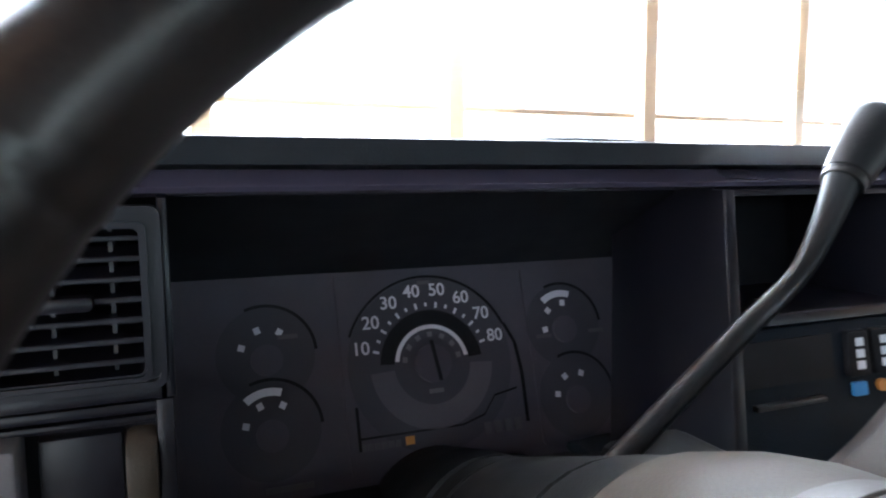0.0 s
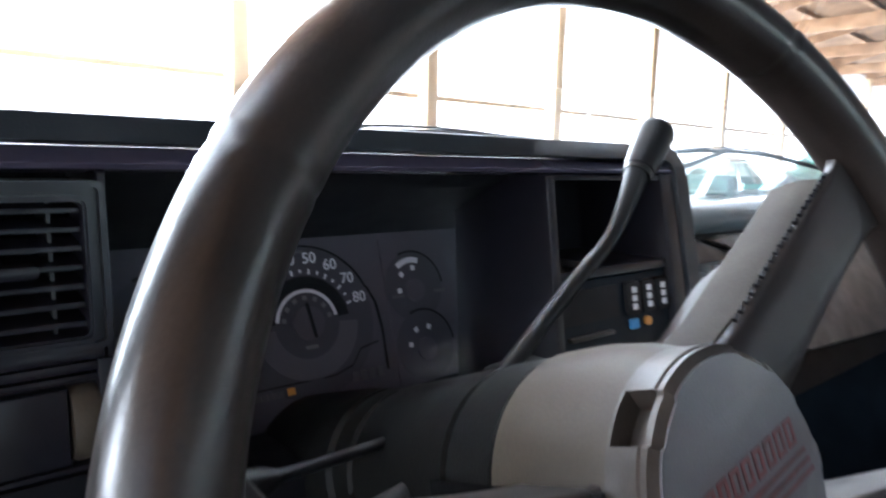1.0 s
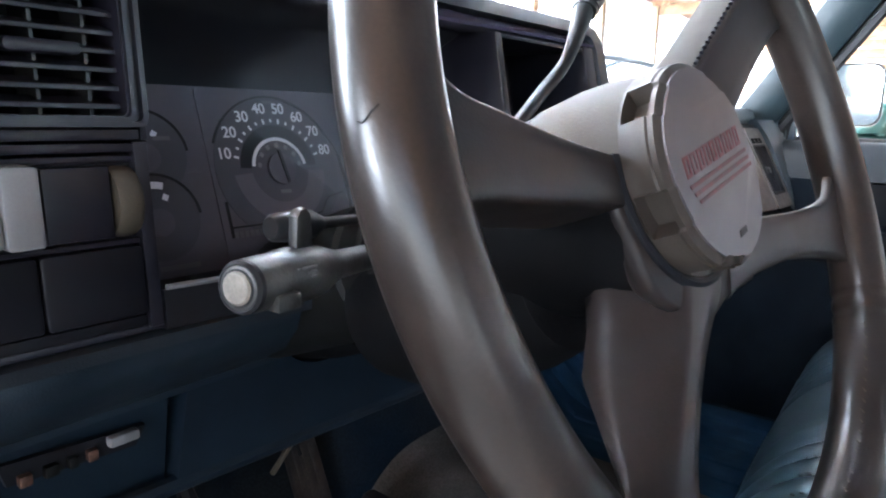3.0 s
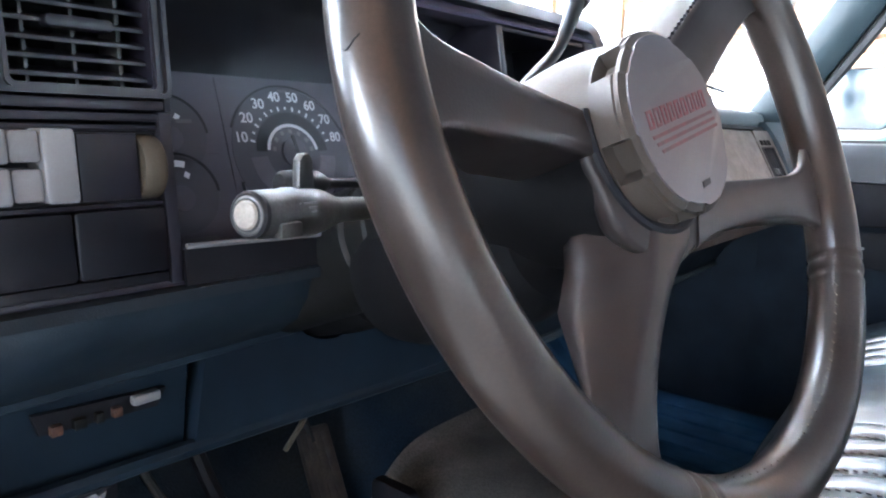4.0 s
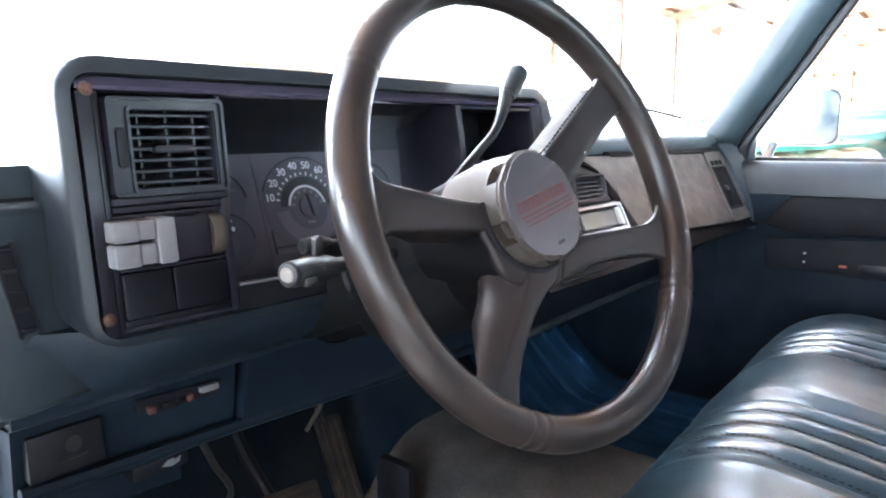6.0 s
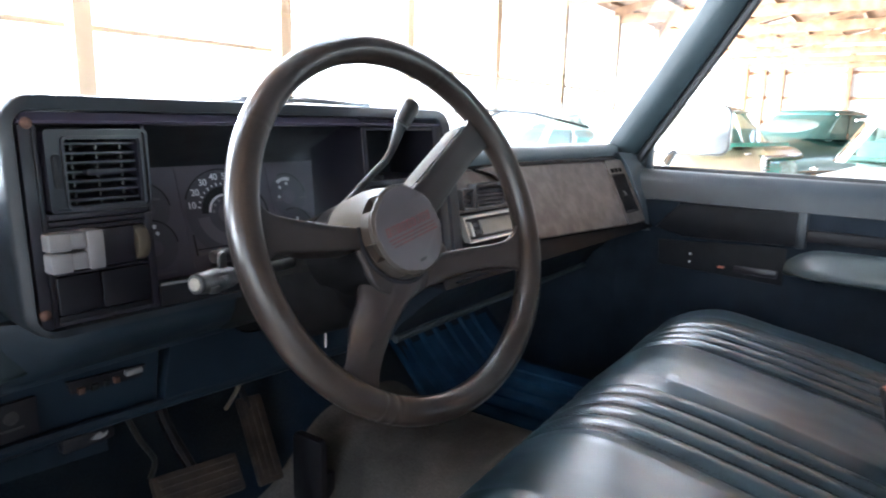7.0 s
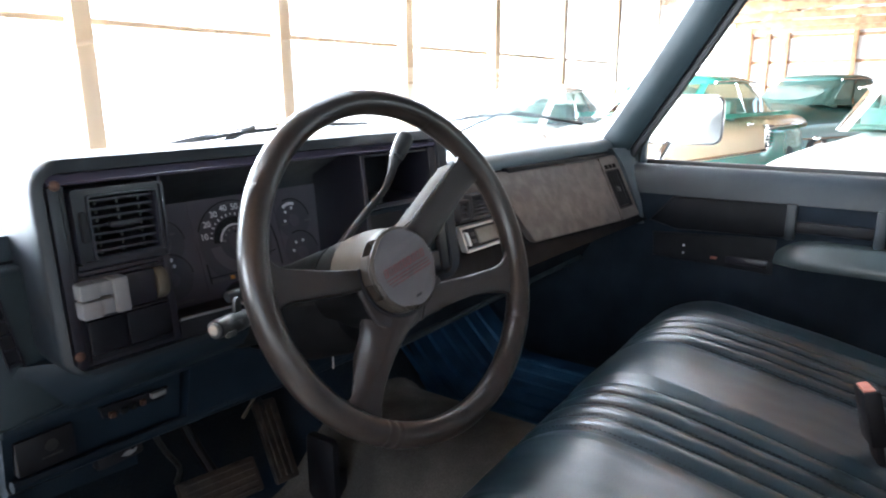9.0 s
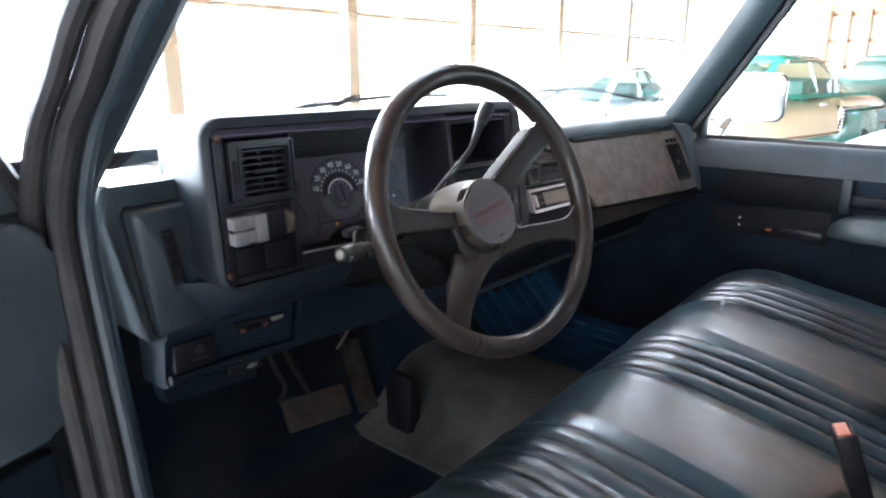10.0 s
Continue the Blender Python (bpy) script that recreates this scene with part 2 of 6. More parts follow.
M_WHEEL2 = mat("wheel_plastic", (0.0165, 0.013, 0.0125), 0.36, vary=0.2, scale=14, grain=900, bump=0.06, spec=0.25)
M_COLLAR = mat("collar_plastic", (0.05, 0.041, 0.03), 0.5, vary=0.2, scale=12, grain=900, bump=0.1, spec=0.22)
# beige collar plastic, darkened to carry the shade on the drum's lower half
M_COLLAR_SHADED = mat("collar_plastic_shaded", (0.03, 0.024, 0.0195), 0.36, vary=0.25, scale=18, grain=900, bump=0.08, spec=0.35)
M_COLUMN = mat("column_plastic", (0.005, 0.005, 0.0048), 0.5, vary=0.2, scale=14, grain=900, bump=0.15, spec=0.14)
M_STALK = mat("stalk_plastic", (0.014, 0.014, 0.0138), 0.34, vary=0.5, scale=70, grain=900, bump=0.15, tone=(0.04, 0.04, 0.038), patches=-0.4)
M_GREYMARK = mat("faint_grey_marking", (0.09, 0.09, 0.095), 0.6, vary=0.1, scale=60, bump=0.0)
M_CAPEND = mat("stalk_cap", (0.13, 0.118, 0.1), 0.55, vary=0.3, scale=160, grain=900, bump=0.05)
M_HUBCAP = mat("horn_cap_plastic", (0.046, 0.042, 0.047), 0.34, vary=0.15, scale=20, grain=1200, bump=0.1)
M_RED = mat("faded_red_paint", (0.11, 0.013, 0.017), 0.5, vary=0.4, scale=140, bump=0.0, tone=(0.035, 0.011, 0.013))
M_GLOVE = mat("faded_brown_panel", (0.08, 0.066, 0.058), 0.42, vary=0.25, scale=34, grain=500, bump=0.3, tone=(0.135, 0.118, 0.107), patches=-0.3)
M_SEAT = mat("seat_vinyl", (0.0075, 0.0175, 0.0265), 0.28, vary=0.5, scale=6, grain=420, bump=0.18, tone=(0.016, 0.03, 0.039), spec=0.66, rvar=0.1)
# one dusty blue carpet in two colours: foot well shade, then the lit passenger side
M_CARPET_SHADED = mat("carpet_shaded", (0.008, 0.017, 0.03), 0.95, vary=0.5, scale=6, grain=300, bump=0.9, tone=(0.022, 0.026, 0.03), spec=0.1)
M_CARPET_LIT = mat("carpet_lit", (0.012, 0.04, 0.078), 0.95, vary=0.4, scale=9, grain=500, bump=0.9, spec=0.1)
M_MAT = mat("worn_floor_mat", (0.062, 0.06, 0.055), 0.95, vary=0.45, scale=7, grain=300, bump=0.8, tone=(0.11, 0.103, 0.092), spec=0.1)
M_PEDAL = mat("worn_rubber", (0.022, 0.018, 0.0155), 0.75, vary=0.5, scale=30, grain=300, bump=0.4, tone=(0.048, 0.035, 0.027))
M_RUBBER = mat("black_rubber", (0.012, 0.012, 0.013), 0.6, vary=0.3, scale=20, grain=500, bump=0.2)
M_WEATHER = mat("weatherstrip", (0.018, 0.0175, 0.02), 0.55, vary=0.4, scale=18, grain=300, bump=0.3, tone=(0.03, 0.027, 0.028))
M_CHROME = mat("chrome", (0.75, 0.75, 0.74), 0.12, metal=1.0, vary=0.1, scale=25, bump=0.03)
M_SILVER = mat("silver_plastic", (0.62, 0.62, 0.61), 0.3, metal=0.35, vary=0.1, scale=25, bump=0.03)
M_SCREEN = mat("radio_screen", (0.2, 0.19, 0.165), 0.2, vary=0.1, scale=30, bump=0.0)
M_WHITE = mat("white_plastic", (0.5, 0.49, 0.47), 0.45, vary=0.1, scale=30, bump=0.05)
M_ORANGE = mat("buckle_button", (0.4, 0.08, 0.045), 0.45, vary=0.2, scale=60, bump=0.1, tone=(0.34, 0.12, 0.08))
M_LBLUE = mat("light_blue_mark", (0.05, 0.28, 0.6), 0.5, vary=0.05, bump=0.0)
M_AMBER = mat("amber_mark", (0.7, 0.3, 0.05), 0.5, vary=0.05, bump=0.0)
M_SCREW = mat("rusty_screw", (0.08, 0.04, 0.028), 0.5, metal=0.5, vary=0.4, scale=300, bump=0.2)
M_BODY = mat("truck_paint_white", (0.72, 0.73, 0.74), 0.25, vary=0.05, scale=4, bump=0.0, coat=0.5)
M_BODYBLUE = mat("truck_paint_blue", (0.022, 0.042, 0.062), 0.34, vary=0.15, scale=6, bump=0.02, coat=0.4)
M_HEAD = mat("headliner_cloth", (0.1, 0.115, 0.13), 0.9, vary=0.15, scale=8, grain=600, bump=0.4)
M_GLASS = glass("window_glass", (0.97, 0.99, 0.985), 0.06)
M_LENS = glass("gauge_lens", (0.97, 0.96, 0.98), 0.02, 0.2)
M_MIRROR = mat("mirror_glass", (0.85, 0.85, 0.85), 0.03, metal=1.0, vary=0.03, scale=10, bump=0.0)
M_WOOD = mat("rough_sawn_timber", (0.46, 0.34, 0.22), 0.8, vary=0.3, scale=5, grain=90, bump=0.4, tone=(0.44, 0.31, 0.19))
M_PLY = mat("roof_boards", (0.22, 0.105, 0.045), 0.8, vary=0.5, scale=3, grain=60, bump=0.3, tone=(0.28, 0.16, 0.08))
M_RAFTER = mat("orange_timber", (0.26, 0.13, 0.06), 0.8, vary=0.4, scale=5, grain=90, bump=0.4, tone=(0.33, 0.19, 0.1))
M_SIDING = mat("white_steel_siding", (0.62, 0.62, 0.61), 0.45, vary=0.08, scale=3, bump=0.02)
M_FIBRE = panel_translucent("translucent_wall_panel", (0.84, 0.86, 0.88))
M_DIRT = mat("dirt_floor", (0.21, 0.2, 0.185), 0.95, vary=0.4, scale=1.5, grain=40, bump=0.8, tone=(0.27, 0.255, 0.235))
M_GREEN = mat("green_car_paint", (0.02, 0.2, 0.15), 0.25, vary=0.12, scale=3, bump=0.0, coat=0.6)
M_TEAL = mat("dark_green_car_paint", (0.02, 0.075, 0.068), 0.3, vary=0.15, scale=3, bump=0.0, coat=0.5)
M_CREAM = mat("cream_car_paint", (0.55, 0.43, 0.28), 0.3, vary=0.08, scale=3, bump=0.0, coat=0.5)
M_CARWHITE = mat("white_car_paint", (0.6, 0.59, 0.55), 0.28, vary=0.05, scale=3, bump=0.0, coat=0.5)
M_CARGLASS = glass("car_glass", (0.82, 0.95, 0.91), 0.12)

# opaque pane of dark glass; its base colour holds the pale green reflection
M_PANE = mat("pane_reflection", (0.11, 0.17, 0.155), 0.08, vary=0.15, scale=3, bump=0.0)
M_END = mat("end_panel_vinyl", (0.02, 0.029, 0.035), 0.42, vary=0.2, scale=9, grain=900, bump=0.2, tone=(0.026, 0.036, 0.042), spec=0.35)
M_BLANK = mat("black_satin_plastic", (0.004, 0.004, 0.006), 0.32, vary=0.2, scale=14, grain=900, bump=0.05, spec=0.25)
M_PILLAR = mat("pillar_trim_vinyl", (0.011, 0.018, 0.021), 0.42, vary=0.2, scale=9, grain=900, bump=0.2, spec=0.35)
M_VENT = mat("grey_vent_plastic", (0.035, 0.036, 0.04), 0.42, vary=0.2, scale=20, grain=900, bump=0.1, spec=0.3)
M_LEVER = mat("black_lever_plastic", (0.009, 0.009, 0.01), 0.36, vary=0.2, scale=20, grain=900, bump=0.05, spec=0.3)
M_CARSEAT = mat("green_car_upholstery", (0.09, 0.17, 0.145), 0.7, vary=0.2, scale=10, bump=0.1)
M_DOOR = mat("door_vinyl", (0.012, 0.016, 0.02), 0.42, vary=0.2, scale=9, grain=900, bump=0.2, spec=0.4)
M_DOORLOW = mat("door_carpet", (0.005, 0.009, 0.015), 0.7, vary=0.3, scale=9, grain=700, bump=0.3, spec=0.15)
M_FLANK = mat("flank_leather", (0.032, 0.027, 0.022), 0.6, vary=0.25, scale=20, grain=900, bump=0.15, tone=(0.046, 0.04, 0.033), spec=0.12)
M_ROLL = mat("rolled_dash_plastic", (0.008, 0.014, 0.021), 0.5, vary=0.2, scale=10, grain=900, bump=0.2, tone=(0.012, 0.019, 0.027), spec=0.2)
M_ARM = mat("armrest_vinyl", (0.036, 0.047, 0.05), 0.32, vary=0.2, scale=9, grain=900, bump=0.12, rvar=0.5)
# black rubber and vent insides, taken near black with the shade in the colour
M_SHADED_BLACK = mat("shaded_black_rubber", (0.0025, 0.0025, 0.003), 0.7, vary=0.2, scale=20, grain=500, bump=0.2, spec=0.08)
# ---- the cab: floor, firewall, doors, pillars, roof, glass ----
def floor_height(x, y):
    """The cab floor: flat foot wells, a hump along the middle and a toe board that rises to the firewall."""
    hump = 0.12 * math.exp(-(((x - 0.1) / 0.2) ** 4))
    toe = max(0.0, y - 0.5) ** 1.2 * 1.3
    return 0.625 + hump * min(1, max(0.0, (y + 0.75) / 0.6)) + toe


cab_floor = part("floor", sheet(lambda u, v: (-0.76 + 1.62 * u, -0.8 + 1.65 * v, floor_height(-0.76 + 1.62 * u, -0.8 + 1.65 * v)), 80, 60, 0.02), M_CARPET_SHADED)
tagged(cab_floor, "blue carpeted cab floor, coloured as in shade, with a hump along the middle", "floor", kind="structure")


def ribs():
    """Moulded ribs of the carpet in the passenger foot well."""
    bm = bmesh.new()
    for k in range(7):
        x = 0.36 + 0.062 * k
        pts = [(x, y, floor_height(x, y) + 0.022) for y in (-0.1, 0.05, 0.2, 0.35, 0.5, 0.6, 0.7)]
        add_tube(bm, pts, 0.013, 8)
    return bm


part("carpet_rib", ribs(), M_CARPET_LIT, cab_floor, "blue moulded carpet ribs, coloured as lit")
part("carpet", sheet(lambda u, v: (0.3 + 0.5 * u, -0.3 + 1.0 * v, floor_height(0.3 + 0.5 * u, -0.3 + 1.0 * v) + 0.029), 24, 24), M_CARPET_LIT, cab_floor, "blue carpet in the passenger foot well, coloured as lit")

firewall = part("wall_front", box((-0.76, 0.84, 0.55), (0.86, 0.87, 1.28), 0.004), M_DARK)
tagged(firewall, "dark firewall behind the pedals and the dashboard", "wall", kind="structure")
back_wall = part("wall_back", ring_frame(round_rect(-0.8, 0.88, 0.6, 1.78, 0.05), round_rect(-0.62, 0.7, 1.32, 1.66, 0.05), -0.86, -0.82, on_y), M_PAD)
tagged(back_wall, "grey-blue cab back wall with a rear window", "wall", kind="structure")
rear_glass = part("window_3", box((-0.63, -0.846, 1.31), (0.71, -0.842, 1.67), 0), M_GLASS)
tagged(rear_glass, "clear rear window of the cab", "window", kind="structure")
rear_glass.visible_shadow = False
roof = part("ceiling", sheet(lambda u, v: (-0.66 + 1.4 * u, -0.86 + 0.95 * v, 1.755 + 0.03 * math.sin(math.pi * u) + 0.02 * math.sin(math.pi * v)), 12, 10, 0.03), M_HEAD)
tagged(roof, "grey cloth headliner of the cab", "ceiling", kind="structure")

# windscreen: curved in plan, leaning back
def screen(u, v):
    x0, x1 = -0.72, 0.86
    k = 2 * u - 1
    x = (x0 + x1) / 2 + (x1 - x0) / 2 * k * (1 - 0.13 * v)
    y = 0.5 - 0.1 * k ** 4 - v * 0.35
    return (x, y, 1.24 + 0.5 * v)


windscreen = part("window_1", sheet(screen, 24, 10), M_GLASS)
tagged(windscreen, "clear curved windscreen of the pickup", "window", kind="structure")
windscreen.visible_shadow = False


def pillar(side, low, high, width, depth):
    """A front pillar as a leaning bar, rounded on the room side."""
    a, b = Vector(low), Vector(high)
    rings = []
    for k in range(9):
        t = k / 8
        p = a.lerp(b, t) + Vector((0, -0.012, 0.012)) * math.sin(math.pi * t)
        rings.append([p + Vector((side * dx, dy, dz)) for dx, dy, dz in ((0, 0, 0), (-0.004, -0.02, -0.014), (0.0, -0.04, -0.03), (0.016, -width, -width * 0.62), (0.05, -width * 1.02, -width * 0.64), (0.062, -0.02, -0.01), (0.03, depth, depth * 0.5))])
    return loops(rings)


pillar_right = part("trim_pillar_right", pillar(1, (0.828, 0.345, 1.245), (0.718, 0.02, 1.70), 0.062, 0.02), M_PILLAR)
tagged(pillar_right, "grey-blue plastic trim on the front pillar", "trim", kind="structure")
seal_right = part("trim_seal_right", tube([Vector((0.862, 0.268, 1.2)), Vector((0.866, 0.272, 1.215))] + [Vector((0.828, 0.345, 1.245)).lerp(Vector((0.718, 0.02, 1.70)), k / 8) + Vector((0.034, -0.072, -0.042)) + Vector((0, -0.012, 0.012)) * math.sin(math.pi * k / 8) for k in range(9)], 0.012, 8), M_RUBBER)
tagged(seal_right, "black rubber seal beside the front pillar", "trim", kind="structure")


def pillar_driver():
    a, b = Vector((-0.716, 0.37, 1.285)), Vector((-0.612, 0.045, 1.70))
    rings = []
    for k in range(9):
        q = a.lerp(b, k / 8) + Vector((0, -0.01, 0.01)) * math.sin(math.pi * k / 8)
        rings.append([q + Vector(o) for o in ((0, 0, 0), (-0.012, -0.006, -0.004), (-0.04, -0.004, -0.002), (-0.052, 0.02, 0.01), (-0.03, 0.06, 0.03), (0.0, 0.05, 0.03), (0.006, 0.02, 0.012))])
    return loops(rings)


pillar_left = part("trim_pillar_left", pillar_driver(), M_PAD)
tagged(pillar_left, "grey-blue plastic trim on the front pillar", "trim", kind="structure")

# driver's door opening: body jamb, two rubber seals along the pillar and down to the sill
JAMB = smooth_path([(-0.668, 0.0, 1.72), (-0.71, 0.075, 1.59), (-0.745, 0.15, 1.495), (-0.75, 0.215, 1.432), (-0.75, 0.28, 1.38), (-0.75, 0.335, 1.305), (-0.75, 0.352, 1.24), (-0.75, 0.335, 1.115), (-0.75, 0.3, 0.92), (-0.75, 0.275, 0.7), (-0.75, 0.27, 0.6)], 6)


def along(dx, dy, dz=0.0):
    return [p + Vector((dx, dy, dz)) for p in JAMB]


door_opening = thing("door_opening", "blue painted door opening with worn rubber seals", "door frame", (-0.76, 0.4, 0.6), kind="structure")
part("jamb", tube(along(0.012, 0.05), 0.034, 10, squash=0.8), M_BODYBLUE, door_opening, "blue painted metal jamb")
part("seal", tube(along(-0.012, -0.002), 0.014, 10), M_WEATHER, door_opening, "worn dark rubber door seal")
part("seal", tube(along(-0.036, 0.012), 0.012, 10), M_WEATHER, door_opening, "worn dark rubber door seal")
part("edge_trim", tube(along(0.012, -0.004), 0.009, 8), M_GREYBLUE, door_opening, "blue-grey edge strip")
kick = part("trim_kick_left", sheet(lambda u, v: (-0.738 + 0.012 * u, 0.45 + 0.39 * u, 0.62 + 0.66 * v), 6, 6, 0.012), M_BLUE)
tagged(kick, "dark blue kick panel beside the pedals", "trim", kind="structure")
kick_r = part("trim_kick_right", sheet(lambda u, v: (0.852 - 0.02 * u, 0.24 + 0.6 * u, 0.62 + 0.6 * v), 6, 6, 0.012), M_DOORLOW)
tagged(kick_r, "dark blue kick panel under the dashboard", "trim", kind="structure")
sill = part("trim_sill", box((-0.79, -0.8, 0.55), (-0.74, 0.48, 0.64), 0.01), M_BODYBLUE)
tagged(sill, "blue painted door sill", "trim", kind="structure")
rear_pillar = part("wall_left", box((-0.82, -0.86, 0.55), (-0.72, -0.72, 1.76), 0.02), M_BODYBLUE)
tagged(rear_pillar, "blue painted rear door post", "wall", kind="structure")
head_rail = part("trim_roof_rail_left", tube([(-0.665, -0.02, 1.75), (-0.72, -0.3, 1.77), (-0.74, -0.75, 1.76)], 0.035, 10), M_PAD)
tagged(head_rail, "grey-blue roof rail over the door", "trim", kind="structure")
head_rail_r = part("trim_roof_rail_right", tube([(0.74, 0.02, 1.725), (0.8, -0.3, 1.76), (0.82, -0.8, 1.75)], 0.035, 10), M_PAD)
tagged(head_rail_r, "grey-blue roof rail over the door", "trim", kind="structure")

# open driver's door, swung outwards on its hinges
def door_driver():
    turn = Matrix.Translation((-0.772, 0.435, 0)) @ Matrix.Rotation(radians(-74), 4, "Z")
    d = thing("door_1", "open driver's door with grey-blue inner panel", "door", (-0.772, 0.435, 0.6), kind="structure")

    def swing(name, bm, m, label=""):
        bmesh.ops.transform(bm, matrix=turn, verts=bm.verts)
        part(name, bm, m, d, label)

    swing("panel", box((0.0, -1.12, 0.55), (0.07, 0.0, 1.285), 0.02), M_DOOR)
    swing("window_frame", tube(smooth_path([(0.05, -0.02, 1.275), (0.045, -0.1, 1.42), (0.03, -0.31, 1.7), (0.03, -0.6, 1.74), (0.03, -1.0, 1.72), (0.05, -1.1, 1.275)], 5), 0.012, 8), M_RUBBER, "black window frame")
    swing("frame_trim", prism([(-0.03, 1.28), (-0.1, 1.4), (-0.31, 1.69), (-0.4, 1.69), (-0.18, 1.38), (-0.12, 1.28)], 0.03, 0.055, on_x, 0.004), M_GREYBLUE, "grey-blue trim of the window frame")
    swing("inner_panel", prism(round_rect(-1.08, -0.03, 1.02, 1.277, 0.04), 0.066, 0.09, on_x, 0.01, 3), M_GREYBLUE, "dark blue-grey moulded door panel")
    swing("lower_panel", box((0.06, -1.05, 0.6), (0.09, -0.06, 1.005), 0.015), M_BLUE, "dark blue lower door panel")
    return d


door_driver()


# closed passenger door
def door_passenger():
    d = thing("door_2", "closed passenger door with blue vinyl panel, switches and armrest", "door", (0.86, -0.3, 0.6), kind="structure")
    prof = [(0.9, 0.6), (0.9, 1.232), (0.862, 1.238), (0.846, 1.232), (0.835, 1.21), (0.83, 1.16), (0.836, 1.1), (0.845, 1.07), (0.845, 0.6)]

    def put(p, q, h):
        bow = 0.1 * max(0.0, h)
        return (p - bow, h, q)

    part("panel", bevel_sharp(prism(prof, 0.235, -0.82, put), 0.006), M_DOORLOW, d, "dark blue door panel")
    up = [(0.905, 1.236), (0.862, 1.2405), (0.845, 1.235), (0.832, 1.21), (0.826, 1.166), (0.86, 1.16), (0.905, 1.16)]
    part("belt_trim", prism(up, 0.24, -0.82, put), M_DOOR, d, "grey-blue vinyl top of the door", sharp=50)
    # padded pocket cover with a slanted front end, and the second one further back
    def bowed(p, q, h):
        return (h - 0.02 * max(0.0, p) / 0.2, p, q)

    pad1 = [(0.13, 1.097), (0.075, 1.163), (-0.195, 1.166), (-0.195, 1.085), (0.06, 1.078)]
    part("trim_pad", prism(pad1, 0.808, 0.84, bowed, 0.006), M_HOOD, d, "dark vinyl trim pad")
    pad2 = [(-0.378, 1.166), (-0.8, 1.168), (-0.8, 1.08), (-0.378, 1.084)]
    part("trim_pad", prism(pad2, 0.808, 0.84, on_x, 0.006), M_HOOD, d, "dark vinyl trim pad")
    part("pull_post", box((0.806, -0.212, 1.082), (0.84, -0.19, 1.168), 0.004), M_DOOR, d, "grey pull handle post")
    part("pull_post", box((0.806, -0.392, 1.082), (0.84, -0.37, 1.168), 0.004), M_DOOR, d, "grey pull handle post")
    part("pull_handle", box((0.81, -0.372, 1.1), (0.83, -0.21, 1.128), 0.006), M_DARK, d, "black pull handle")
    part("recess", box((0.832, -0.372, 1.082), (0.842, -0.21, 1.17), 0.001), M_DARK, d, "dark recess")
    # switch panel
    plate = [(0.125, 1.062), (-0.175, 1.078), (-0.172, 0.984), (0.12, 0.998)]
    part("switch_plate", prism(plate, 0.829, 0.85, bowed, 0.003), M_HOOD, d, "black switch plate")
    for y, z, s, m in ((0.042, 1.034, 0.0024, M_MARK), (0.042, 1.014, 0.0024, M_MARK), (0.004, 1.032, 0.0035, M_GREYMARK), (0.004, 1.012, 0.0055, M_GREYMARK)):
        part("switch", box((0.823 - 0.1 * max(0, y), y - s, z - s), (0.84 - 0.1 * max(0, y), y + s, z + s), 0.001), m, d)
    part("marker_light", box((0.814, -0.042, 1.009), (0.835, -0.027, 1.014), 0.001), M_ORANGE, d, "small red marker")
    part("switch_grip", box((0.824, -0.16, 1.0), (0.84, -0.06, 1.02), 0.003), M_BEZEL, d, "black switch grip")
    # armrest with a rounded nose
    rings = []
    for y, k, drop in ((-0.155, 0.05, 0.036), (-0.175, 0.28, 0.022), (-0.2, 0.6, 0.01), (-0.228, 0.9, 0.003), (-0.26, 1.0, 0.0), (-0.5, 1.04, 0.0), (-0.78, 1.04, 0.0)):
        shape = ((0.0, 0.044), (0.3, 0.046), (0.62, 0.041), (0.84, 0.028), (0.97, 0.008), (1.0, -0.004), (0.97, -0.014), (0.4, -0.026), (0.0, -0.03))
        rings.append([(0.848 - 0.085 * k * p, y, 1.038 - drop * 0.6 + q * (0.4 + 0.6 * k)) for p, q in shape])
    part("armrest", loops(rings), M_ARM, d, "dark blue padded armrest", sharp=60)
    # frame of the window with its rubber
    fr = smooth_path([(0.872, 0.205, 1.225), (0.858, 0.202, 1.3), (0.832, 0.188, 1.355), (0.8, 0.11, 1.475), (0.77, 0.015, 1.585), (0.745, -0.07, 1.69), (0.745, -0.3, 1.73), (0.77, -0.8, 1.72)], 6)
    part("window_frame", tube(fr, 0.02, 10), M_RUBBER, d, "black rubber window channel")
    part("front_post", box((0.86, 0.175, 1.225), (0.885, 0.205, 1.36), 0.004), M_BODYBLUE, d, "dark blue window post")
    part("belt_seal", box((0.885, -0.8, 1.232), (0.905, 0.2, 1.247), 0.004), M_RUBBER, d, "black rubber belt seal")
    pane = part("pane", sheet(lambda u, v: (0.9 - 0.14 * v, 0.2 - u * (1.0 - 0.0 * v) - 0.27 * v * (1 - u), 1.235 + 0.48 * v), 4, 6), M_GLASS, d, "clear side window")
    pane.visible_shadow = False
    part("corner_trim", bevel_sharp(prism([(0.34, 1.1), (0.335, 1.26), (0.25, 1.36), (0.2, 1.41), (0.19, 1.25), (0.22, 1.1)], 0.838, 0.872, on_x), 0.008), M_PAD, d, "grey-blue corner trim by the dashboard")
    edge_l = smooth_path([(0.776, 0.235, 1.28), (0.786, 0.208, 1.24), (0.784, 0.18, 1.18), (0.782, 0.158, 1.13), (0.785, 0.148, 1.085)], 5)
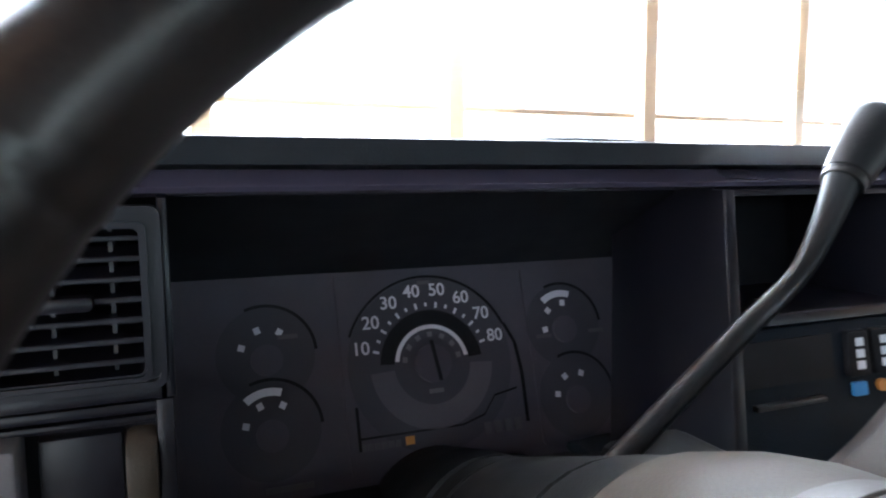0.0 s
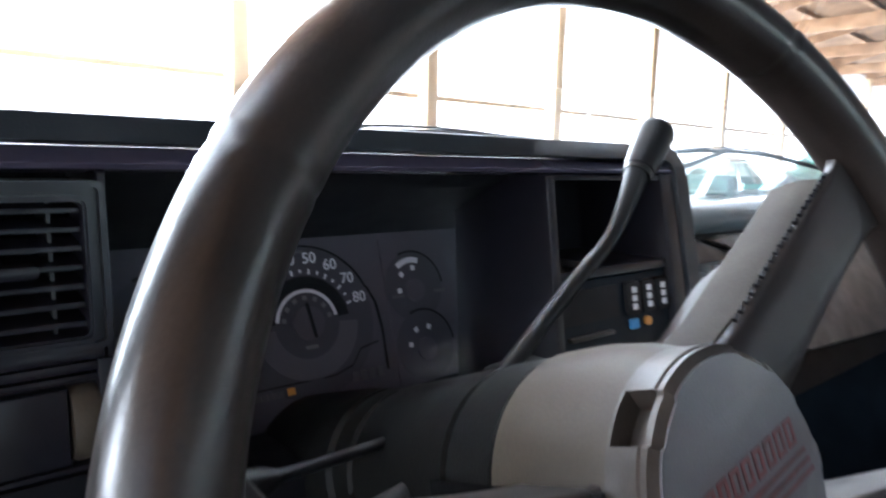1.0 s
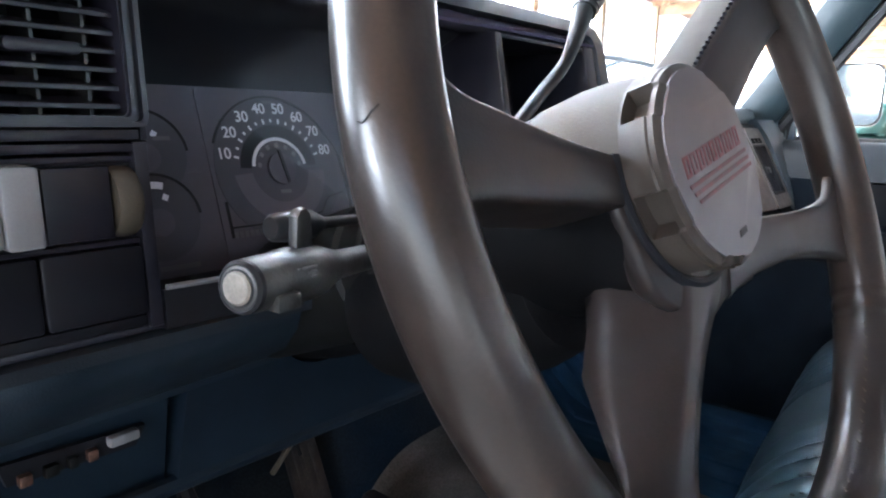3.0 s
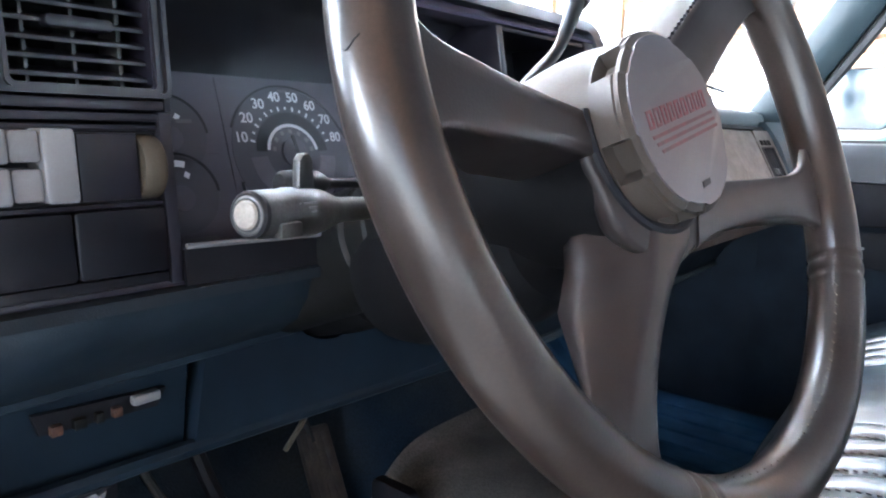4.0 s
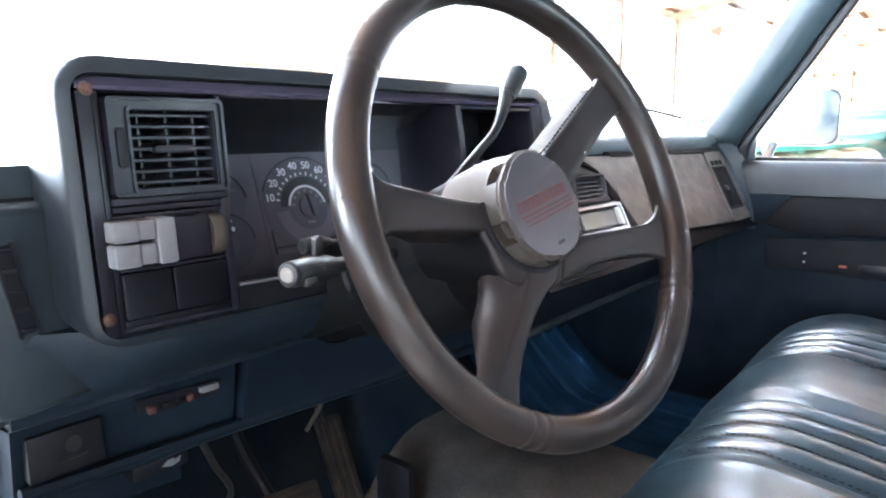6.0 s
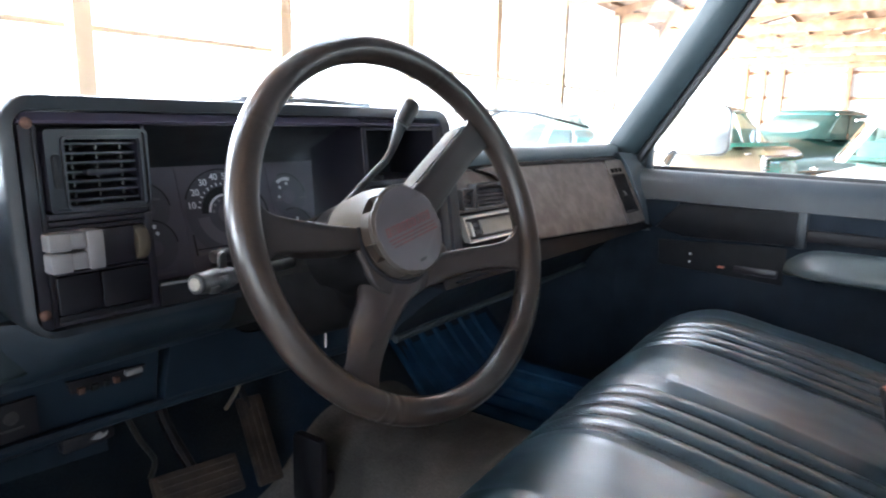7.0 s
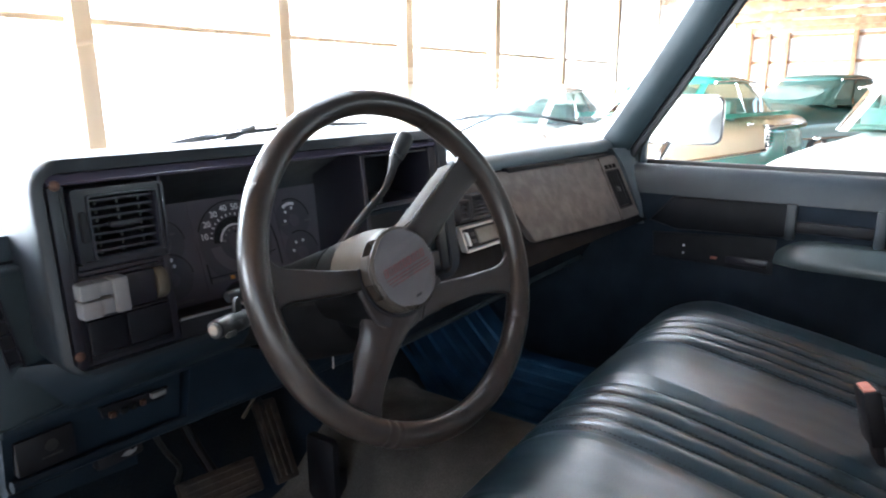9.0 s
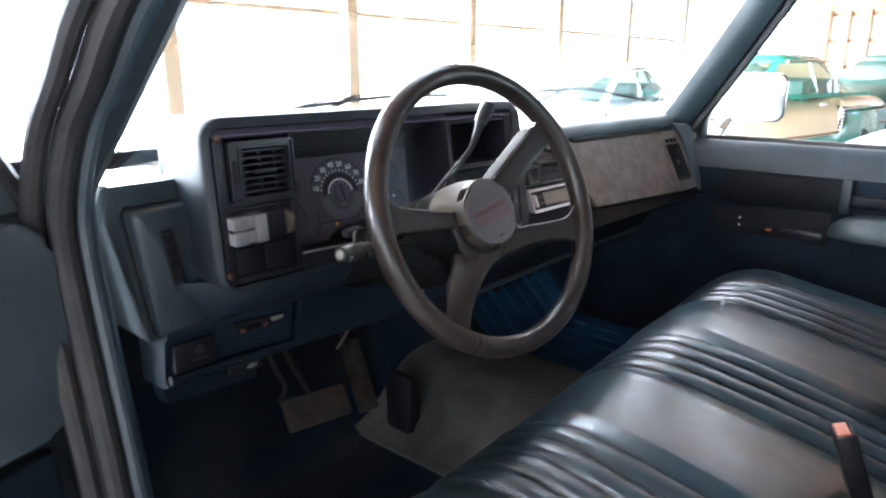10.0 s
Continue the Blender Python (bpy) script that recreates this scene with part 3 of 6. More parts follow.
    edge_r = smooth_path([(0.852, 0.195, 1.28), (0.85, 0.188, 1.23), (0.838, 0.178, 1.18), (0.833, 0.168, 1.13), (0.833, 0.163, 1.085)], 5)
    rings = [[a, a.lerp(b, 0.35) + Vector((0.0, -0.008, 0)), a.lerp(b, 0.7) + Vector((0.0, -0.006, 0)), b, b + Vector((0.01, 0.05, 0)), a + Vector((0.01, 0.05, 0))] for a, b in zip(edge_l, edge_r)]
    part("corner_filler", loops(rings), M_GREYBLUE, d, "grey-blue filler beside the dashboard end", sharp=60)
    d.location += Vector((0.012, 0.02, 0.011))
    return d


door_passenger()


# ---- outside of the truck seen through the glass ----
def truck_nose():
    t = thing("truck_bonnet", "pale painted truck bonnet and cowl with wipers", "truck bonnet", (0.05, 1.1, 0.75))
    part("bonnet", sheet(lambda u, v: (-0.86 + 1.82 * u, 0.62 + 1.25 * v, 1.235 + 0.035 * math.sin(math.pi * u) - 0.06 * v * v - 0.10 * abs(2 * u - 1) ** 6), 24, 12, 0.01), M_BODY, t)
    part("cowl", sheet(lambda u, v: (-0.69 + 1.46 * u, 0.512 - 0.09 * (2 * u - 1) ** 4 + (0.12 + 0.09 * (2 * u - 1) ** 4) * v, 1.246 - 0.008 * v), 20, 4, 0.01), M_DARK, t, "black cowl grille")
    part("fender", box((-0.92, 0.6, 0.7), (-0.84, 1.85, 1.17), 0.03), M_BODY, t)
    part("fender", box((0.94, 0.6, 0.7), (1.02, 1.85, 1.17), 0.03), M_BODY, t)
    part("nose", box((-0.9, 1.8, 0.6), (1.0, 1.9, 1.15), 0.03), M_BODY, t)
    for blade, pivot in (([(-0.42, 0.412, 1.372), (-0.29, 0.415, 1.382), (-0.16, 0.415, 1.388), (0.0, 0.413, 1.386)], (-0.5, 0.53, 1.25)), ([(0.27, 0.418, 1.38), (0.42, 0.412, 1.386), (0.58, 0.395, 1.382), (0.775, 0.338, 1.353)], (0.14, 0.55, 1.25))):
        mid = Vector(blade[1]).lerp(Vector(blade[2]), 0.4)
        w = part("wiper", tube(smooth_path([pivot, Vector(pivot).lerp(mid, 0.5) + Vector((0, 0.01, 0.01)), mid + Vector((0, 0.012, 0.006))], 5), 0.004, 6), M_RUBBER, t, "black wiper arm")
        line = smooth_path(blade, 5)
        part("blade", tube(line, 0.0034, 6), M_WEATHER, w, "grey wiper blade")
        part("spine", tube([p + Vector((0, 0.004, 0.006 * math.sin(math.pi * i / (len(line) - 1)))) for i, p in enumerate(line)], 0.0015, 6), M_STALK, w)
    part("antenna", tube([(0.9, 1.0, 1.15), (0.9, 1.0, 1.2), (0.91, 0.98, 1.9)], [0.012, 0.004, 0.0015], 6), M_CHROME, t, "thin whip antenna")
    return t


truck_nose()


def side_mirror():
    m = thing("side_mirror", "large rounded chrome door mirror with a reflecting glass", "side mirror", (1.05, 0.2, 1.25))
    # the glass faces the driver, back and inwards
    ax = Vector((0.3, -0.954, 0))
    nrm = Vector((0.954, 0.3, 0))
    c = Vector((1.15, 0.178, 1.353))
    loop = round_rect(-0.114, 0.114, -0.074, 0.074, 0.028, 6)
    put = lambda p, q, h: c + ax * p + Vector((0, 0, q)) + nrm * h
    rings = [[put(p * s, q * s, h) for p, q in loop] for s, h in ((0.96, 0.0), (1.0, 0.006), (1.0, 0.03), (0.9, 0.06), (0.6, 0.075))]
    part("housing", loops(rings), M_CHROME, m, "chrome mirror housing")
    part("reflector", prism([(p * 0.93, q * 0.92) for p, q in loop], -0.003, 0.001, put), M_MIRROR, m, "mirror glass")
    part("gasket", ring_frame([(p * 0.975, q * 0.97) for p, q in loop], [(p * 0.93, q * 0.92) for p, q in loop], -0.0045, 0.002, put), M_RUBBER, m, "thin dark gasket")
    part("bracket", tube([(0.93, 0.2, 1.2), (1.05, 0.21, 1.25), (1.19, 0.22, 1.3)], 0.012, 8), M_CHROME, m)
    part("bracket", tube([(0.92, 0.2, 1.42), (1.05, 0.21, 1.41), (1.19, 0.22, 1.4)], 0.008, 8), M_CHROME, m)
    part("bracket_foot", box((0.9, 0.15, 1.1), (0.94, 0.25, 1.22), 0.008), M_BODY, m)
    return m


side_mirror()



def truck_underbody():
    """Frame, bed and wheels that carry the cab."""
    t = thing("truck_chassis", "pickup frame with white bed and black tyres on the barn floor", "truck", (0.05, -0.6, 0.0))
    for x in (-0.42, 0.5):
        part("frame_rail", box((x - 0.04, -3.2, 0.43), (x + 0.04, 1.8, 0.548), 0.008), M_DARK, t)
    part("underfloor", box((-0.74, -0.84, 0.55), (0.84, 0.84, 0.6), 0.01), M_DARK, t)
    part("bed_floor", box((-0.85, -3.15, 0.62), (0.95, -0.93, 0.68), 0.01), M_BODY, t, "white bed floor")
    for lo, hi in (((-0.9, -3.15, 0.6), (-0.85, -0.93, 1.2)), ((0.95, -3.15, 0.6), (1.0, -0.93, 1.2)), ((-0.85, -0.98, 0.68), (0.95, -0.93, 1.2)), ((-0.85, -3.2, 0.6), (0.95, -3.15, 1.2))):
        part("bed_wall", box(lo, hi, 0.012), M_BODY, t, "white bed wall")
    for x, side in ((-0.72, -1), (0.82, 1)):
        for y in (1.22, -2.1):
            w = part("wheel", lathe([(0.2, -0.11), (0.33, -0.1), (0.365, -0.06), (0.365, 0.06), (0.33, 0.1), (0.2, 0.11)], (x, y, 0.365), (side, 0, 0), 36), M_RUBBER, t, "black tyre")
            part("rim", lathe([(0.2, 0.06), (0.19, 0.1), (0.1, 0.08), (0.06, 0.12), (0.0, 0.12)], (x, y, 0.365), (side, 0, 0), 30), M_CHROME, w, "chrome wheel rim")
    return t


truck_underbody()
# ---- dashboard ----
def bz(p, q, h):
    """Places on the instrument bezel in front of the driver: x, z, depth."""
    return (p, 0.2695 - 0.048 * (p + 0.6) + 0.06 * (q - 1.27) + h, q)


def pz(p, q, h):
    """Places on the leaning pod right of the instruments, which holds the heater controls."""
    return (p + 0.27 * (q - 1.352), 0.25 - 0.05 * (p + 0.193) + 0.36 * (q - 1.352) + h, q)


def fz(p, q, h):
    """The rim round both, which goes over from one plane to the other."""
    k = min(1.0, max(0.0, (p + 0.25) / 0.06))
    return Vector(bz(p, q, h)).lerp(Vector(pz(p, q, h)), k * k * (3 - 2 * k))


LOW = Matrix.Translation((-0.478, 0, 1.241)) @ Matrix.Diagonal((0.917, 1, 0.91, 1)) @ Matrix.Translation((0.48, 0, -1.24))


def low(bm):
    """Brings a part of the driver's lower corner to its place and size."""
    bmesh.ops.transform(bm, matrix=LOW, verts=bm.verts)
    return bm


def fascia_slope(p, q, h):
    """Places on the passenger face, which leans away towards its top."""
    return (p, 0.26 + 0.6 * (q - 1.204) - 0.048 * (p - 0.058) + h, q)


def skewed(p, q, h):
    return fascia_slope(p + 0.22 * (q - 1.203), q, h)


def dashboard():
    d = thing("dashboard", "blue-grey pickup dashboard with dark instrument hood", "dashboard", (0.05, 0.5, 1.0))
    # instrument hood: a deep rounded shell
    outer, inner = round_rect(-0.622, 0.002, 1.158, 1.381, 0.03), round_rect(-0.609, -0.028, 1.168, 1.3665, 0.016)
    wide = []
    narrow = []
    for (a, b), (c, e) in zip(zip(outer, outer[1:] + outer[:1]), zip(inner, inner[1:] + inner[:1])):
        n = max(1, int(math.hypot(b[0] - a[0], b[1] - a[1]) / 0.02))
        for k in range(n):
            wide.append((a[0] + (b[0] - a[0]) * k / n, a[1] + (b[1] - a[1]) * k / n))
            narrow.append((c[0] + (e[0] - c[0]) * k / n, c[1] + (e[1] - c[1]) * k / n))
    seq = ((wide, 0.14, 0.955), (wide, 0.1, 0.98), (wide, 0.045, 0.995), (wide, 0.012, 1.0), (wide, 0.004, 0.998), (wide, 0.0, 0.992), (narrow, -0.003, 1.012), (narrow, 0.006, 1.0), (narrow, 0.10, 1.0), (wide, 0.14, 0.955))
    cx, cz = -0.31, 1.268
    rings = [[fz(cx + (p - cx) * s, cz + (q - cz) * s, h) for p, q in loop] for loop, h, s in seq]
    part("instrument_hood", loops(rings, caps=False), M_SHELL, d, "dark blue-grey vinyl hood", sharp=50)
    # dark housing behind the instruments and the vent
    shell = [[fz(cx + (p - cx) * s, cz + (q - cz) * s, h) for p, q in narrow] for h, s in ((0.155, 0.86), (0.13, 0.95), (0.085, 0.998))]
    part("housing", loops(shell, caps=False), M_DARK, d, "black housing behind the instruments")
    part("vent_back", prism([(-0.611, 1.169), (-0.498, 1.169), (-0.498, 1.364), (-0.611, 1.364)], 0.056, 0.06, bz), M_DARK, d)
    # upper pad
    def along_face(p, q, h):
        return (h, p - 0.048 * (h - 0.058), q)

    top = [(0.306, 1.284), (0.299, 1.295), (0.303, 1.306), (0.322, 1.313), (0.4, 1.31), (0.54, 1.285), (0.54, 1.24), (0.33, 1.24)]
    part("upper_pad", prism(top, -0.004, 0.84, along_face), M_PAD_LIT, d, "grey-blue padded top", sharp=60)
    top2 = [(0.372, 1.262), (0.37, 1.285), (0.385, 1.296), (0.5, 1.285), (0.5, 1.24), (0.4, 1.24)]
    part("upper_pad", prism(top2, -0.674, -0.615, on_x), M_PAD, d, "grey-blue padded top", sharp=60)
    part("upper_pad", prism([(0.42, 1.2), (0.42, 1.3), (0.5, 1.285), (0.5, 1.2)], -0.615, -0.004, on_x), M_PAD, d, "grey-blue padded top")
    # left end: upright panel with a raised vent cheek
    part("end_panel", low(bevel_sharp(prism([(-0.723, 1.304), (-0.6, 1.304), (-0.6, 1.08), (-0.695, 1.072)], 0.356, 0.5, on_y), 0.007, 3)), M_END, d, "grey-blue end panel")
    cheek = [(-0.711, 1.264), (-0.706, 1.2725), (-0.621, 1.2725), (-0.605, 1.16), (-0.605, 1.09), (-0.669, 1.083), (-0.686, 1.086), (-0.69, 1.1)]
    rim = [(-0.7145, 1.264), (-0.708, 1.276), (-0.618, 1.276), (-0.602, 1.16), (-0.602, 1.086), (-0.67, 1.079), (-0.689, 1.083), (-0.6935, 1.1)]
    part("cheek_groove", low(prism(rim, 0.3535, 0.36, on_y)), M_DARK, d, "dark groove round the vent cheek")
    part("vent_cheek", low(prism(cheek, 0.33, 0.375, on_y, 0.011, 3)), M_END, d, "grey-blue raised vent cheek", sharp=60)
    v = part("demister_slot", low(prism([(-0.676, 1.238), (-0.662, 1.240), (-0.648, 1.162), (-0.661, 1.160)], 0.3275, 0.337, on_y, 0.001)), M_DARK, d, "narrow black demister vent")
    for k in range(5):
        z = 1.235 - k * 0.0175
        x = -0.668 + (1.239 - z) * 0.172
        part("slat", low(box((x - 0.0065, 0.3255, z - 0.0012), (x + 0.0065, 0.329, z + 0.0012), 0.0004)), M_BEZEL, v)
    for dx in (0.0, 0.0145):
        part("slat", low(prism([(-0.6775 + dx, 1.242), (-0.6755 + dx, 1.2425), (-0.661 + dx, 1.158), (-0.6635 + dx, 1.1575)], 0.3255, 0.33, on_y)), M_BEZEL, v)
    # rolled lower panel on the driver's side
    roll = [(0.40, 1.168), (0.266, 1.166), (0.264, 1.156), (0.279, 1.137), (0.312, 1.111), (0.345, 1.094), (0.353, 1.089), (0.353, 1.084), (0.362, 1.08), (0.40, 1.075)]
    rings = []
    for k in range(17):
        x = -0.654 + 0.314 * k / 16
        e = min(1.0, max(0.0, (x + 0.65) / 0.1))
        push = 0.068 * (1 - e * e * (3 - 2 * e))
        rings.append([(x, y + push * max(0.0, min(1.0, (0.35 - y) / 0.07)), z) for y, z in roll])
    part("knee_roll", loops(rings), M_ROLL, d, "dark blue rolled panel", sharp=50)
    roll_r = [(0.40, 1.16), (0.305, 1.15), (0.32, 1.112), (0.345, 1.09), (0.353, 1.082), (0.362, 1.077), (0.40, 1.072)]
    part("knee_roll", prism(roll_r, -0.24, 0.0, on_x, 0.003), M_ROLL, d, "dark blue rolled panel", sharp=50)
    face = [(0.36, 1.083), (0.372, 1.02), (0.366, 1.012), (0.376, 1.004), (0.44, 1.0), (0.44, 1.085)]
    def sag(p, q, h):
        return (h, p, q - 0.045 * max(0.0, h + 0.65) * (1.083 - q) / 0.07 * 0.75)
    part("knee_panel", bevel_sharp(prism(face, -0.654, -0.442, sag), 0.003), M_BLUE, d, "dark blue knee panel with fuse access")
    # panel under the column, cut out round for it
    cut = [(-0.427, 1.086), (-0.345, 1.09)] + [(-0.291 + 0.055 * math.cos(a), 1.112 + 0.046 * math.sin(a)) for a in (radians(200 + 14 * k) for k in range(11))] + [(-0.238, 1.081), (-0.02, 1.076), (-0.02, 0.98), (-0.2, 0.995), (-0.44, 1.01)]
    part("column_panel", bevel_sharp(prism(cut, 0.358, 0.38, on_y), 0.004), M_BLUE, d, "dark blue panel below the column")
    part("panel_lip", tube([(-0.652, 0.361, 1.022), (-0.44, 0.362, 1.01), (-0.2, 0.362, 0.995), (0.1, 0.352, 0.982)], 0.007, 8), M_BLUE, d)
    fuse = part("fuse_recess", low(prism([(-0.56, 1.058), (-0.462, 1.051), (-0.47, 1.037), (-0.556, 1.042)], 0.3565, 0.362, on_y)), M_DARK, d, "open dark fuse recess with loose fuses")
    for x, m, w in ((-0.546, M_SCREW, 0.008), (-0.53, M_COLUMN, 0.009), (-0.516, M_COLUMN, 0.006), (-0.503, M_SCREW, 0.007)):
        part("fuse", low(box((x - w / 2, 0.351, 1.04), (x + w / 2, 0.358, 1.048), 0.001)), m, fuse)
    part("fuse", low(box((-0.492, 0.349, 1.045), (-0.47, 0.357, 1.053), 0.002)), M_BUTTON, fuse, "pale fuse puller")
    # brake release and bonnet release
    rel = part("brake_release", low(box((-0.662, 0.3565, 1.012), (-0.594, 0.372, 1.058), 0.002, m=Matrix.Translation((0, 0, -0.004)))), M_DARK, d, "black parking brake release")
    part("symbol", low(lathe([(0.008, 0), (0.008, 0.0006)], (-0.622, 0.3562, 1.036), (0, -1, 0), 16)), M_STALK, rel)
    part("symbol", low(box((-0.634, 0.3556, 1.021), (-0.61, 0.3566, 1.0235), 0)), M_STALK, rel)
    part("lower_valance", low(bevel_sharp(prism([(-0.665, 0.995), (-0.49, 0.985), (-0.49, 0.92), (-0.655, 0.935)], 0.41, 0.44, on_y), 0.005)), M_BLUE, d)
    hr = part("bonnet_release", low(box((-0.555, 0.392, 0.945), (-0.487, 0.412, 0.972), 0.006)), M_DARK, d, "black bonnet release handle")
    part("symbol", low(prism([(-0.522, 0.9555), (-0.515, 0.961), (-0.5075, 0.9615), (-0.506, 0.958), (-0.499, 0.9605), (-0.501, 0.9545), (-0.511, 0.952)], 0.3905, 0.3925, on_y)), M_BUTTON, hr, "small white symbol")
    # passenger side: face, black strip, glove box lid
    part("fascia", prism([(-0.05, 1.104), (0.835, 1.104), (0.835, 1.29), (-0.05, 1.29)], 0.0, 0.12, fascia_slope), M_HOOD, d, "black dashboard face")
    lid = [(0.165, 1.2755), (0.2, 1.2795), (0.692, 1.2728), (0.696, 1.266), (0.6665, 1.131), (0.66, 1.126), (0.262, 1.143), (0.252, 1.152), (0.243, 1.206), (0.236, 1.216), (0.23, 1.23), (0.225, 1.25), (0.212, 1.262), (0.18, 1.269)]
    gl = part("glove_box_lid", prism(lid, -0.014, 0.01, fascia_slope, 0.005, 3), M_GLOVE, d, "faded brown-grey glove box lid", sharp=50)
    part("centre_face", prism([(0.04, 1.2065), (0.224, 1.2065), (0.222, 1.25), (0.208, 1.261), (0.16, 1.268), (0.15, 1.277), (0.082, 1.277)], -0.004, 0.01, fascia_slope, 0.003, 2), M_GLOVE, d, "faded brown-grey face round the centre vents", sharp=50)
    part("top_gap", prism([(0.28, 1.2765), (0.77, 1.274), (0.772, 1.281), (0.28, 1.286)], -0.016, 0.004, fascia_slope, 0.002), M_DARK, d)
    part("latch", prism([(0.46, 1.276), (0.52, 1.275), (0.52, 1.283), (0.46, 1.284)], -0.017, -0.006, fascia_slope, 0.002), M_DARK, gl, "dark latch")
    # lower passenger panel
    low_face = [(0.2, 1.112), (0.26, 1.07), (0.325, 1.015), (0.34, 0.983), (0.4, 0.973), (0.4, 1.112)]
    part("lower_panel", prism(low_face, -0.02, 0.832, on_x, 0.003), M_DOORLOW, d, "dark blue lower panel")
    part("lower_lip", tube([(-0.02, 0.332, 0.986), (0.4, 0.335, 0.983), (0.8, 0.335, 0.98)], 0.007, 8), M_PAD, d, "thin grey-blue lip")
    # bezel of the instruments
    b = part("bezel", bezel(), M_BEZEL, d, "worn black gloss instrument bezel", sharp=40)
    for x0, x1, h in ((-0.609, -0.5985, -0.002), (-0.597, -0.5925, 0.001)):
        part("bezel_side", prism([(x0, 1.169), (x1, 1.169), (x1, 1.354), (x0, 1.354)], h, 0.03, bz, 0.001), M_BEZEL, d)
    for x0, x1 in ((-0.592, -0.5525), (-0.5515, -0.504)):
        part("blank_panel", prism(round_rect(x0, x1, 1.1795, 1.2155, 0.002, 2), -0.001, 0.02, bz, 0.001), M_BLANK, d, "black blank panel")
    part("blank_panel", prism(round_rect(-0.592, -0.504, 1.1725, 1.1785, 0.001, 2), 0.001, 0.02, bz, 0.001), M_BLANK, d, "black lower strip")
    part("upper_back", prism([(-0.5, 1.3), (-0.13, 1.3), (-0.13, 1.366), (-0.5, 1.366)], 0.135, 0.139, bz), M_DARK, d)
    part("bezel_lip", bezel_lip(), M_LIP_SHEEN, d, "glossy black lip above the instruments, with its sheen in the colour")
    for x, z in ((-0.6015, 1.3555), (-0.605, 1.1835)):
        part("screw", lathe([(0.0055, 0), (0.005, 0.002), (0.003, 0.003)], bz(x, z, -0.001), (0, -1, 0.1), 14), M_SCREW, b, "rusty screw")
    part("pod_back", prism([(-0.196, 1.17), (-0.03, 1.17), (-0.03, 1.364), (-0.196, 1.364)], 0.09, 0.1, pz), M_DARK, d)
    return d




def bezel_lip():
    """The glossy chamfered strip along the top of the instruments."""
    bm = bmesh.new()
    rings = []
    for q, h in ((1.3535, 0.006), (1.3555, -0.001), (1.358, -0.003), (1.3655, 0.005), (1.3655, 0.03), (1.3535, 0.03)):
        rings.append([bm.verts.new(fz(-0.6085 + 0.5795 * k / 30, q, h)) for k in range(31)])
    for a, c in zip(rings, rings[1:] + rings[:1]):
        for k in range(30):
            bm.faces.new((a[k], a[k + 1], c[k + 1], c[k]))
    bm.faces.new([r[0] for r in rings])
    bm.faces.new([r[-1] for r in rings][::-1])
    return bm


def bezel():
    bm = bmesh.new()
    def strip(x0, x1, z0, z1, h0, h1, bev=0.0015, put=bz):
        add_prism(bm, [(x0, z0), (x1, z0), (x1, z1), (x0, z1)], h0, h1, put, bev)
    strip(-0.592, -0.5, 1.2685, 1.2742, -0.002, 0.03)
    strip(-0.592, -0.5, 1.2625, 1.2672, 0.001, 0.03)
    strip(-0.592, -0.5, 1.2575, 1.261, 0.003, 0.03)
    strip(-0.503, -0.4955, 1.171, 1.268, 0.0, 0.10)
    strip(-0.592, -0.504, 1.2165, 1.2195, 0.0, 0.03)
    strip(-0.608, -0.2, 1.1685, 1.1725, 0.002, 0.08)
    strip(-0.4985, -0.4945, 1.268, 1.354, 0.001, 0.12)
    strip(-0.199, -0.191, 1.19, 1.3535, -0.002, 0.10, put=pz)
    strip(-0.047, -0.0285, 1.172, 1.355, -0.001, 0.10, put=pz)
    strip(-0.19, -0.048, 1.2765, 1.283, 0.003, 0.10, put=pz)
    strip(-0.19, -0.048, 1.172, 1.2, 0.001, 0.05, put=pz)
    strip(-0.19, -0.048, 1.3495, 1.3535, 0.0, 0.10, put=pz)
    return bm


dashboard()


